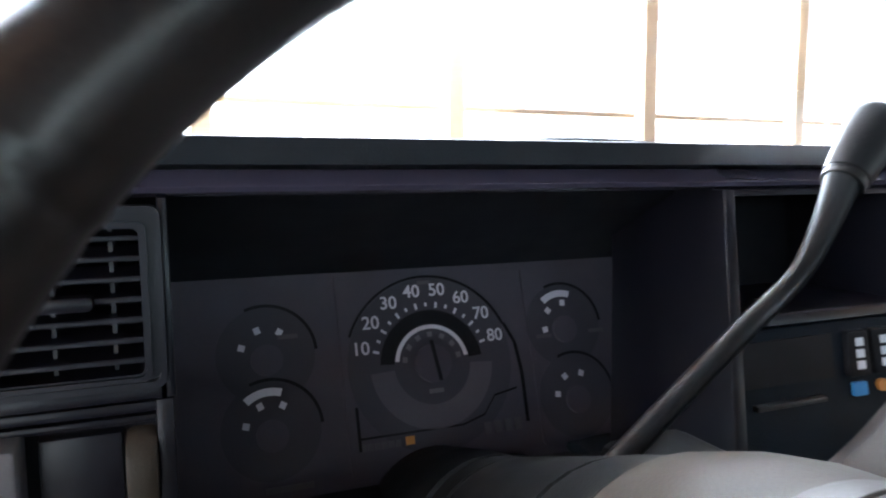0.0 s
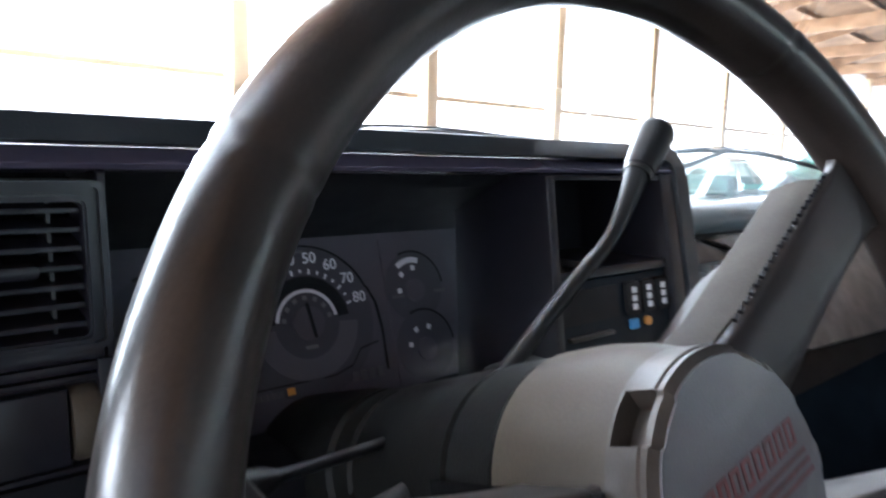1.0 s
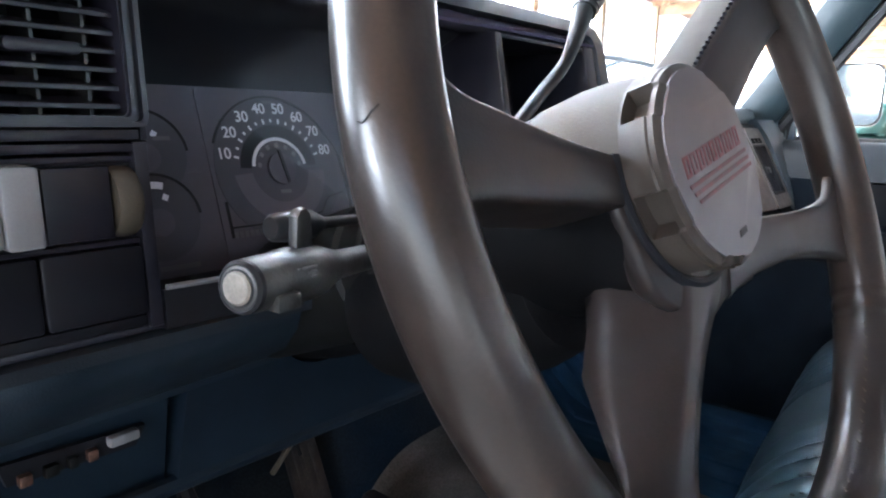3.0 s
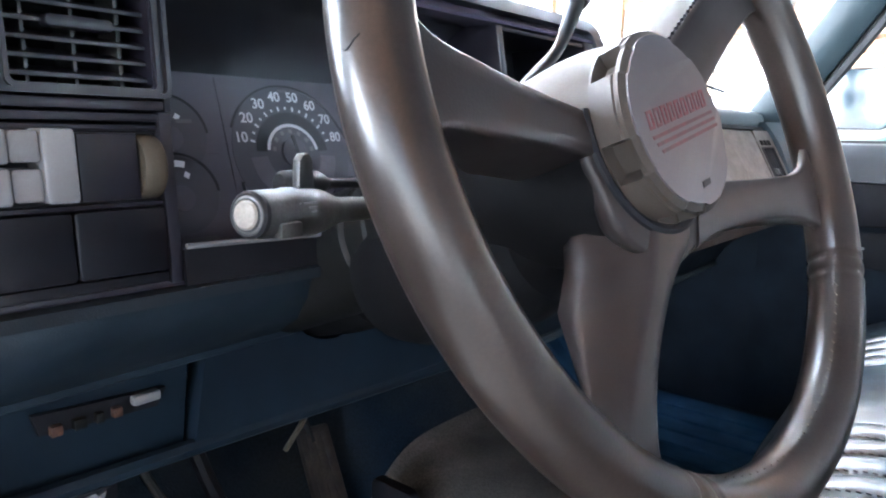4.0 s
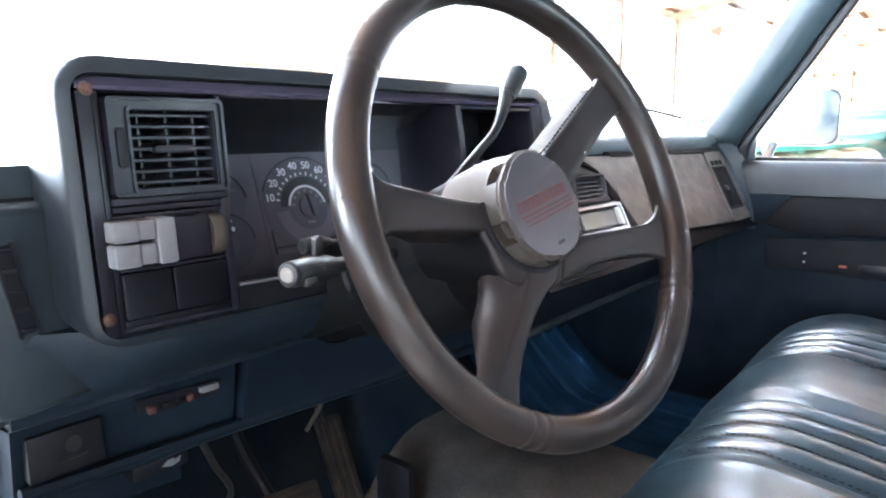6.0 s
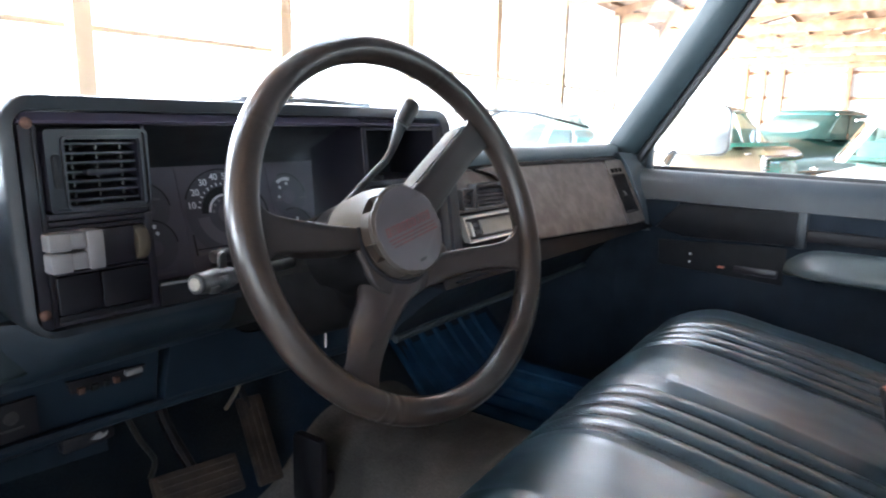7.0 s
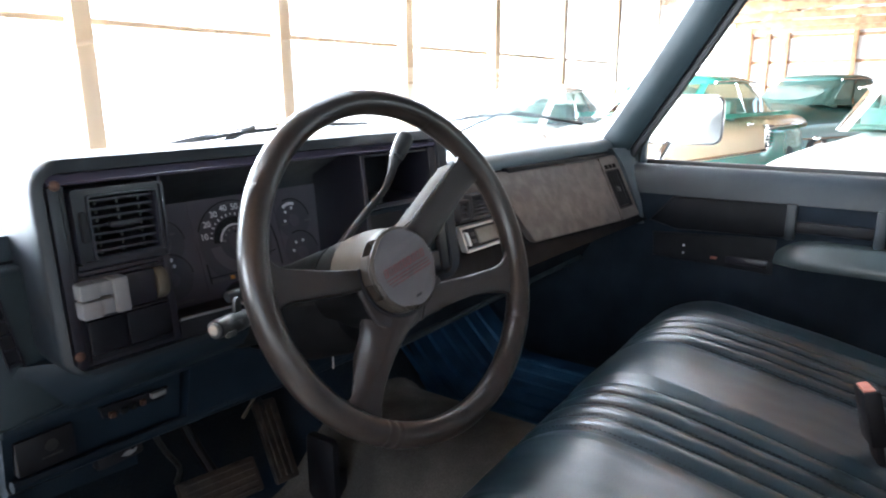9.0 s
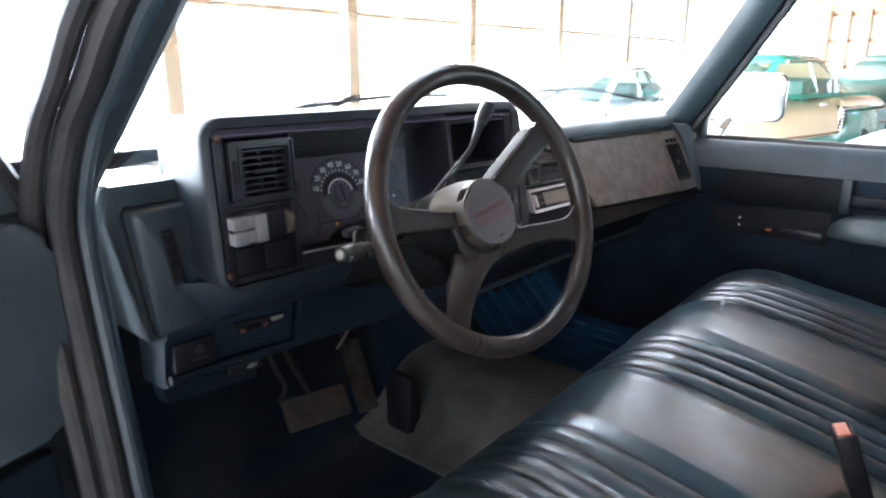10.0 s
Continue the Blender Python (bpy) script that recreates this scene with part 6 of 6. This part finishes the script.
def bench_seat():
    s = thing("bench_seat", "worn dark blue vinyl bench seat with pleated bands", "seat", (0.02, -0.35, 0.64))
    x0, x1 = -0.652, 0.709
    nx = 440
    bm = bmesh.new()
    ys = [-0.584 + 0.0125 * j for j in range(40)] + [CROWN + ROLL * math.sin(radians(7 * j)) for j in range(12)]
    rows = []
    for i in range(nx + 1):
        x = x0 + (x1 - x0) * i / nx
        e = min(x - x0, x1 - x)
        side = 0.09 * max(0.0, 1 - e / 0.09) ** 2.4
        row = []
        for y in ys:
            yy = y - 0.05 * max(0.0, 1 - e / 0.1) ** 2 * min(1.0, max(0.0, (y + 0.214) / 0.15))
            fold = 0.0022 * noise.noise((x * 11, y * 8, 0)) + 0.0007 * noise.noise((x * 34, y * 26, 3))
            row.append(bm.verts.new((x, yy + 0.01 * math.sin(2.2 * x), seat_top(x, y) - side + fold)))
        low = row[-1].co
        row.append(bm.verts.new((low.x, low.y + 0.002, 0.74)))
        rows.append(row)
    n = len(rows[0])
    for a, b in zip(rows, rows[1:]):
        for j in range(n - 1):
            bm.faces.new((a[j], b[j], b[j + 1], a[j + 1]))
    for row in (rows[0], rows[-1]):
        low = [bm.verts.new((v.co.x, v.co.y, 0.73)) for v in row]
        for j in range(n - 1):
            bm.faces.new((row[j], row[j + 1], low[j + 1], low[j]))
    part("cushion", bm, M_SEAT, s, "pleated dark blue vinyl cushion", sharp=180)
    # rows of stitches in the grooves between the pleats
    for p in PLEATS:
        for k in (-2, -1, 0, 1, 2):
            x = p + PITCH * k
            bm = bmesh.new()
            for j in range(72):
                y = -0.524 + 0.0075 * j
                z = seat_top(x + 0.003, y) - 0.09 * max(0.0, 1 - min(x - x0, x1 - x) / 0.09) ** 2.4
                add_box(bm, (x + 0.0025, y, z + 0.0001), (x + 0.0037, y + 0.004, z + 0.0014), 0)
            part("stitching", bm, M_DARK, s, "row of dark stitches" if k == -2 else "")
    # backrest
    def back(u, v):
        x = x0 + (x1 - x0) * u
        e = min(x - x0, x1 - x)
        g = min(abs(x - p) for p in PLEATS)
        puff = 0.011 * abs(math.sin(math.pi * g / PITCH)) ** 0.6 if g < 2 * PITCH else 0.013
        t = v
        y = -0.464 - 0.16 * t + 0.05 * math.sin(math.pi * t) ** 0.7 + puff * 0.8 - 0.08 * max(0, 1 - e / 0.08) ** 2.2
        if t > 0.9:
            y -= 0.12 * ((t - 0.9) / 0.1) ** 2
        return (x, y, 0.86 + 0.5 * t + (0.02 * math.sin(math.pi * u)))
    part("backrest", sheet(back, 200, 28, 0.03), M_SEAT, s, "pleated dark blue vinyl backrest", sharp=180)
    part("base", box((-0.6, -0.52, 0.63), (0.65, -0.03, 0.8), 0.02), M_BLUE, s, "dark blue seat base")
    return s


bench_seat()


def buckle(x, y, z, tilt, label):
    b = thing("seat_belt_buckle", label, "seat belt", (x, y, z - 0.16), group="seat belt buckles")
    m = Matrix.Translation((x, y, z)) @ Euler((radians(tilt), radians(4), radians(20))).to_matrix().to_4x4()
    part("body", box((-0.024, -0.012, -0.085), (0.024, 0.012, 0.0), 0.004, m=m), M_DARK, b, "black plastic body")
    part("button", box((-0.019, -0.006, -0.004), (0.017, 0.0095, 0.0025), 0.002, m=m), M_ORANGE, b, "worn orange-red button")
    part("slot", box((-0.02, -0.0105, -0.003), (0.018, -0.007, 0.0008), 0.0003, m=m), M_DARK, b)
    part("stem", box((-0.017, -0.006, -0.2), (0.017, 0.006, -0.08), 0.004, m=m), M_DARK, b, "black webbing stem")
    return b


buckle(0.178, -0.385, 1.022, -14, "black seat belt buckle with faded orange button, standing upright")
buckle(-0.165, -0.365, 1.012, -20, "black seat belt buckle with orange-red button, leaning backwards")

# ---- the barn ----
ground = part("ground", sheet(lambda u, v: (-60 + 160 * u, -60 + 120 * v, 0.03 * noise.noise((40 * u, 30 * v, 0))), 80, 60), M_DIRT)
tagged(ground, "dry dirt floor of the barn and yard", "ground", kind="structure")
WALL_Y = 5.2
BARN_X0, BARN_X1 = -12.0, 27.0
POSTS = [-8.6, -6.5, -4.4, -2.3, -0.2, 1.85, 3.92, 6.0, 8.2, 10.6, 13.25, 15.9, 18.6, 21.3, 24.0, 26.6]


def barn_frame():
    wf = thing("wall_north", "pole barn wall with timber posts and girts and pale panels", "wall", (7, WALL_Y, 0), kind="structure")
    for x in POSTS:
        w = 0.075
        part("post", box((x - w, WALL_Y - 0.15, 0), (x + w, WALL_Y - 0.0, 3.6), 0.006), M_WOOD, wf, "rough timber post")
    for z in (0.5, 2.0):
        part("girt", box((BARN_X0, WALL_Y + 0.004, z - 0.025), (BARN_X1, WALL_Y + 0.044, z + 0.025), 0.004), M_WOOD, wf, "timber girt")
    for k in range(39):
        x = BARN_X0 + k
        part("panel", siding_sheet(x, 1.0), M_FIBRE, wf, "pale translucent ribbed panel") if k == 0 else copy_panel(wf, k)
    return wf


def siding_sheet(x, w):
    def f(u, v):
        r = (u * 4) % 1.0
        return (x + w * u, WALL_Y + 0.05 + (0.02 if 0.4 < r < 0.6 else 0.0), 0.1 + 3.6 * v)
    return sheet(f, 40, 1)


def copy_panel(parent, k):
    first = next(c for c in parent.children if c.name.startswith("panel"))
    ob = new("panel", first.data)
    ob.parent = parent
    ob.matrix_parent_inverse = first.matrix_parent_inverse
    ob.location = (k, 0, 0)
    return ob


barn_frame()


def east_wall():
    e = thing("wall_east", "far barn wall of white ribbed steel on timber posts", "wall", (BARN_X1, -3, 0), kind="structure")
    for y in (-15.0, -12.0, -9.0, -6.0, -3.5, -1.0, 1.7, 3.87, 4.51, 5.1):
        part("post", box((BARN_X1 - 0.2, y - 0.09, 0), (BARN_X1 - 0.05, y + 0.09, 4.2), 0.006), M_RAFTER, e, "brown timber post")
    for z in (0.6, 1.5, 2.4, 3.3):
        part("girt", box((BARN_X1 - 0.04, -16, z - 0.06), (BARN_X1 - 0.002, WALL_Y, z + 0.06), 0.004), M_RAFTER, e)
    def f(u, v):
        r = (u * 80) % 1.0
        return (BARN_X1 + (0.02 if r > 0.5 else 0.0), -16 + (WALL_Y + 16) * u, 5.0 * v)
    part("siding", sheet(f, 320, 1), M_SIDING, e, "white ribbed steel siding")


east_wall()


def open_side():
    """Unseen sides, opened to let light in: posts under a header behind the truck, a wide bay in the end wall."""
    w = thing("wall_south", "unseen back side of the barn, left open for light, with timber posts and header", "wall", (7, -16, 0), kind="structure")
    for x in POSTS:
        part("post", box((x - 0.075, -16.0, 0), (x + 0.075, -15.85, 3.6), 0.006), M_WOOD, w)
    part("header", box((BARN_X0, -16.06, 3.3), (BARN_X1, -16.004, 3.6), 0.004), M_WOOD, w)
    e = thing("wall_west", "unseen white steel end wall with a wide bay left open for light", "wall", (BARN_X0, -5, 0), kind="structure")
    part("siding", box((BARN_X0 - 0.1, -16, 0), (BARN_X0, -10, 5.0), 0.0), M_SIDING, e)
    part("siding", box((BARN_X0 - 0.1, 3.0, 0), (BARN_X0, WALL_Y, 5.0), 0.0), M_SIDING, e)
    part("siding", box((BARN_X0 - 0.1, -9.997, 3.4), (BARN_X0, 2.997, 5.0), 0.0), M_SIDING, e)


open_side()


def barn_roof():
    r = thing("roof", "timber barn roof with rafters, purlins and boards", "roof", (7, -5, 3.6), kind="structure")
    ridge_y, eave, rise = -5.4, 3.55, 2.6
    def z_at(y):
        return eave + rise * (1 - abs(y - ridge_y) / (WALL_Y + 0.6 - ridge_y))
    for side in (1, -1):
        def f(u, v, side=side):
            y = ridge_y + side * (WALL_Y + 0.6 - ridge_y) * v
            return (BARN_X0 + (BARN_X1 - BARN_X0) * u, y, z_at(y) + 0.16)
        part("boards", sheet(f, 40, 12, 0.03), M_PLY, r, "roof boards")
    for x in POSTS:
        part("truss_chord", box((x - 0.025, -15.8, 3.42), (x + 0.025, WALL_Y, 3.62), 0.004), M_RAFTER, r, "timber truss chord")
        for side in (1, -1):
            y1 = ridge_y + side * (WALL_Y - ridge_y)
            bm = prism([(ridge_y, z_at(ridge_y) - 0.12), (y1, z_at(y1) - 0.12), (y1, z_at(y1) + 0.04), (ridge_y, z_at(ridge_y) + 0.04)], x - 0.025, x + 0.025, on_x)
            part("rafter", bm, M_RAFTER, r)
            part("truss_web", tube([(x, ridge_y + side * 3.2, 3.55), (x, ridge_y + side * 5.2, z_at(ridge_y + side * 5.2))], 0.05, 4), M_RAFTER, r)
    for side in (1, -1):
        for j in range(14):
            y = ridge_y + side * (0.4 + 0.78 * j)
            part("purlin", box((BARN_X0, y - 0.045, z_at(y) + 0.06), (BARN_X1, y + 0.045, z_at(y) + 0.15), 0.004), M_RAFTER, r)
    # pale patches nailed under the boards
    rnd = random.Random(11)
    for k in range(46):
        x, y = rnd.uniform(6.5, 25), rnd.uniform(-8.5, 4.0)
        w, l = rnd.uniform(0.12, 0.4), rnd.uniform(0.15, 0.5)
        bm = loops([[(x + sx * w, y + sy * l, z_at(y + sy * l) + dz) for sx, sy in ((-1, -1), (1, -1), (1, 1), (-1, 1))] for dz in (0.05, 0.056)])
        part("patch", bm, M_SIDING, r, "pale patch" if k == 0 else "")
    # unseen panes below the added fill lamps; the boards above have no opening
    for x in ROOF_FILLS:
        pane = sheet(lambda u, v: (x - 0.56 + 1.12 * u, 5.0 * v, z_at(5.0 * v) + 0.012), 4, 4, 0.004)
        part("fill_pane", pane, M_FIBRE, r, "translucent pane under an added fill lamp")
    return r


barn_roof()


# ---- parked cars ----
def car(name, label, at, heading, length, width, height, belt, bonnet, lower, upper, roof_mat, cabin=(0.3, 0.78), mid=0.55, posts=((0.0, 0.14), (0.34, 0.355), (0.63, 0.64), (0.965, 1.0)), tail_mid=None, closed=False):
    """A rounded saloon of the fifties: nose at +y before turning. cabin: where the cabin stands along the length from the tail."""
    c = tagged(new(name), label, "car", group="parked cars")
    L, Wd = length, width / 2
    turn = Matrix.Translation((at[0], at[1], 0)) @ Matrix.Rotation(radians(heading), 4, "Z")
    c.location = (at[0], at[1], 0)

    def put(nm, bm, m, parent, lab="", sharp=35):
        bmesh.ops.transform(bm, matrix=turn, verts=bm.verts)
        return part(nm, bm, m, parent, lab, sharp)

    def body_ring(t, z0, z1, squeeze=1.0):
        y = -L / 2 + L * t
        end = 1 - 0.16 * abs(2 * t - 1) ** 5
        w = Wd * end * squeeze
        top = z1(t)
        pts = []
        for k in range(25):
            a = math.pi * k / 24
            ca, sa = math.cos(a), math.sin(a)
            x = w * (abs(ca) ** 0.45) * (1 if ca > 0 else -1)
            z = z0 + (top - z0) * (sa ** 0.55)
            pts.append((x, y, z))
        return pts

    def deck(t):
        tail = belt - (0.05 if tail_mid else 0.1) * max(0, (cabin[0] - t) / cabin[0]) ** 1.5
        if t < cabin[0]:
            z = tail
        elif t < cabin[1]:
            k = (t - cabin[0]) / (cabin[1] - cabin[0])
            z = belt + (bonnet - belt) * k
        else:
            z = bonnet - 0.1 * ((t - cabin[1]) / (1 - cabin[1])) ** 2
        return z * (1 - 0.22 * abs(2 * t - 1) ** (24 if tail_mid else 12))

    ts = [0.0, 0.01, 0.03, 0.07, 0.14, 0.22, 0.3, 0.4, 0.5, 0.6, 0.7, 0.78, 0.86, 0.93, 0.97, 0.99, 1.0]
    if tail_mid:
        ts = sorted(ts + [0.365, 0.372])

    def line(t):
        """Height at which the two colours of the body meet."""
        return tail_mid if tail_mid and t < 0.37 else mid

    # both colours share one skin, parted at the trim line
    def skin(lo, hi):
        rings = []
        for t in ts:
            ring = body_ring(t, 0.28, deck)
            a, b = lo(t), hi(t)
            rings.append([(x * (1 if z < b else 0.985), y, min(max(z, a), b)) for x, y, z in ring])
        return loops(rings)

    put("body", skin(lambda t: 0.28, line), lower, c, "lower body", 60)
    put("upper_body", loops([body_ring(t, line(t) - 0.02, deck, 1.004) for t in ts]), upper, c, "upper body", 60)
    for sx in (1, -1):
        strip = [[(Wd * (1 - 0.16 * abs(2 * t - 1) ** 5) * sx * 1.004 + dx * sx, -L / 2 + L * t, line(t) + dz) for dx, dz in ((-0.004, -0.02), (0.012, 0.0), (-0.004, 0.02))] for t in ts[2:-2]]
        put("trim_strip", loops(strip), M_CHROME, c, "chrome side strip")
        if tail_mid:
            g = put("side_grille", box(((Wd - 0.02) * sx - 0.03, -L / 2 + 0.355 * L, mid + 0.02), ((Wd - 0.02) * sx + 0.05, -L / 2 + 0.385 * L, tail_mid + 0.03), 0.015), M_CHROME, c, "upright chrome side grille")
            for k in range(7):
                z = mid + 0.05 + k * (tail_mid - mid - 0.02) / 6.5
                put("rib", box(((Wd + 0.03) * sx - 0.01, -L / 2 + 0.352 * L, z - 0.008), ((Wd + 0.03) * sx + 0.012, -L / 2 + 0.388 * L, z + 0.008), 0.003), M_RUBBER, g)
            put("belt_band", loops([[((Wd - 0.045) * sx + dx * sx, -L / 2 + L * t, belt + dz) for dx, dz in ((-0.03, -0.03), (0.028, -0.03), (0.015, 0.025), (-0.03, 0.03))] for t in (0.2, 0.3, 0.5, 0.7, 0.77)]), roof_mat, c, "green band below the windows")
    # cabin: glass house and roof
    t0, t1 = cabin
    yb0, yb1 = -L / 2 + L * (t0 - 0.06), -L / 2 + L * (t1)
    yr0, yr1 = -L / 2 + L * (t0 + 0.10), -L / 2 + L * (t1 - 0.14)
    def house(v, grow=0.0):
        y0, y1 = yb0 + (yr0 - yb0) * v, yb1 + (yr1 - yb1) * v
        w = (Wd - 0.05) * (1 - 0.2 * v) + grow
        z = belt - 0.03 + (height - 0.12 - belt + 0.03) * v
        return [(w * sx * (1 - 0.25 * abs(2 * k - 1) ** 6), y0 + (y1 - y0) * k + (0.12 if k in (0, 1) else 0) * 0, z) for sx, ks in ((1, [0, 0.06, 0.2, 0.5, 0.8, 0.94, 1]), (-1, [1, 0.94, 0.8, 0.5, 0.2, 0.06, 0])) for k in ks]
    g = put("glass_house", loops([house(v) for v in (0, 0.5, 1.0)]), roof_mat if closed else M_CARGLASS, c, "closed cabin" if closed else "greenish car windows", 40)
    g.visible_shadow = closed
    rings = [house(1.0, 0.015)]
    base = house(1.0, 0.0)
    cy = sum(p[1] for p in base) / len(base)
    for s, dz in ((1.0, 0.02), (0.93, 0.07), (0.75, 0.105), (0.4, 0.12)):
        rings.append([(p[0] * s, cy + (p[1] - cy) * s, p[2] + dz) for p in base])
    put("roof", loops(rings), roof_mat, c, "rounded roof", 60)
    def post(ka, kb, sx):
        """A window post that follows the side of the glass from the belt to the roof."""
        rings = []
        for v in (0.0, 0.35, 0.7, 1.0):
            y0, y1 = yb0 + (yr0 - yb0) * v, yb1 + (yr1 - yb1) * v
            w = (Wd - 0.05) * (1 - 0.2 * v)
            z = belt - 0.03 + (height - 0.09 - belt) * v
            ring = []
            for k, o in ((ka, 0.008), (kb, 0.008), (kb, -0.02), (ka, -0.02)):
                ring.append(((w * (1 - 0.25 * abs(2 * k - 1) ** 6) + o) * sx, y0 + (y1 - y0) * k, z))
            rings.append(ring)
        return loops(rings)
    for sx in (1, -1):
        for ka, kb in posts:
            put("window_post", post(ka, kb, sx), roof_mat if kb - ka > 0.03 else M_CHROME, c)
        if closed:
            # windows let into the closed cabin
            for ka, kb in ((0.12, 0.3), (0.34, 0.6), (0.64, 0.9)):
                rim = []
                for k, v in round_rect(ka, kb, 0.22, 0.9, 0.06, 4):
                    y0, y1 = yb0 + (yr0 - yb0) * v, yb1 + (yr1 - yb1) * v
                    rim.append(((Wd - 0.05) * (1 - 0.2 * v) * (1 - 0.25 * abs(2 * k - 1) ** 6) * sx, y0 + (y1 - y0) * k, belt - 0.03 + (height - 0.09 - belt) * v))
                put("side_window", loops([[(x + o * sx, y, z) for x, y, z in rim] for o in (-0.01, 0.014)]), M_PANE, c, "opaque side window, reflection in its colour")
        put("drip_rail", tube([(Wd * 0.79 * sx, yr0 - 0.05, height - 0.11), (Wd * 0.795 * sx, (yr0 + yr1) / 2, height - 0.085), (Wd * 0.79 * sx, yr1 + 0.05, height - 0.11)], 0.012, 6), M_CHROME, c, "chrome drip rail")
    if closed:
        oval = []
        for k in range(32):
            a = 2 * math.pi * k / 32
            v = 0.5 + 0.32 * math.sin(a)
            oval.append((0.66 * Wd * math.cos(a), yb0 + (yr0 - yb0) * v - 0.012 - 0.02 * (1 - abs(math.cos(a)) ** 2), belt - 0.03 + (height - 0.09 - belt) * v))
        put("rear_window", loops([[(x, y + o, z) for x, y, z in oval] for o in (0.06, 0.0)]), M_PANE, c, "opaque oval rear window, reflection in its colour")
    # dark upholstery inside
    put("seats", box((-Wd * 0.78, yb0 + 0.5, belt - 0.1), (Wd * 0.78, yb0 + 0.75, belt + 0.2), 0.05), M_CARSEAT, c, "dark rear seat back")
    put("seats", box((-Wd * 0.78, yb0 + 1.35, belt - 0.1), (Wd * 0.78, yb0 + 1.55, belt + 0.18), 0.05), M_CARSEAT, c, "dark front seat back")
    put("parcel_shelf", box((-Wd * 0.8, yb0 + 0.3, belt - 0.02), (Wd * 0.8, yb1 - 0.3, belt + 0.012), 0.003), M_CARSEAT, c, "dark car interior")
    # wheels
    for sx in (1, -1):
        for t in (0.2, 0.8):
            wh = put("wheel", lathe([(0.2, -0.09), (0.31, -0.08), (0.33, -0.04), (0.33, 0.04), (0.31, 0.08), (0.2, 0.09)], ((Wd - 0.1) * sx, -L / 2 + L * t, 0.33), (sx, 0, 0), 28), M_RUBBER, c, "dark tyre")
            put("hub_cap", lathe([(0.2, 0.088), (0.17, 0.1), (0.08, 0.12), (0.0, 0.122)], ((Wd - 0.1) * sx, -L / 2 + L * t, 0.33), (sx, 0, 0), 24), M_CHROME, wh, "chrome hub cap")
        put("headlight", lathe([(0.1, -0.06), (0.1, 0.0), (0.07, 0.03), (0.0, 0.045)], (0.6 * Wd / 0.9 * sx, L / 2 - 0.04, bonnet - 0.2), (0, 1, 0), 20), M_CHROME, c, "round headlight")
        put("tail_light", box((0.6 * Wd / 0.9 * sx - 0.05, -L / 2 - 0.02, belt - 0.4), (0.6 * Wd / 0.9 * sx + 0.05, -L / 2 + 0.03, belt - 0.3), 0.015), M_RED, c, "red tail light")
    for y in (-L / 2 - 0.06, L / 2 - 0.04):
        put("bumper", box((-Wd * 0.9, y, 0.38), (Wd * 0.9, y + 0.1, 0.52), 0.03), M_CHROME, c, "chrome bumper")
    put("door_handle", box((Wd - 0.01, -0.1, belt - 0.13), (Wd + 0.03, 0.06, belt - 0.1), 0.01), M_CHROME, c, "chrome door handle")
    put("door_handle", box((-Wd - 0.03, -0.1, belt - 0.13), (-Wd + 0.01, 0.06, belt - 0.1), 0.01), M_CHROME, c, "chrome door handle")
    return c


car("car", "green and cream fifties hardtop parked in the barn", (8.45, 2.2), 78, 4.9, 1.76, 1.63, 1.12, 1.04, M_GREEN, M_CREAM, M_GREEN, cabin=(0.27, 0.76), mid=0.64, posts=((0.0, 0.02), (0.5, 0.512), (0.965, 1.0)), tail_mid=0.95)
car("car", "dark green rounded saloon seen from its tail", (14.7, 1.15), -117, 4.9, 1.84, 1.72, 1.18, 1.05, M_TEAL, M_TEAL, M_TEAL, cabin=(0.26, 0.74), closed=True)
car("car", "low white car with its bonnet towards the truck", (6.75, -0.48), 81, 4.9, 1.8, 1.56, 1.06, 0.98, M_CARWHITE, M_CARWHITE, M_CARWHITE, cabin=(0.1, 0.52))
car("car", "pale saloon parked along the barn wall", (8.2, 4.33), 90, 4.8, 1.62, 1.52, 1.02, 0.98, M_CARWHITE, M_CARWHITE, M_CARWHITE, cabin=(0.3, 0.72))
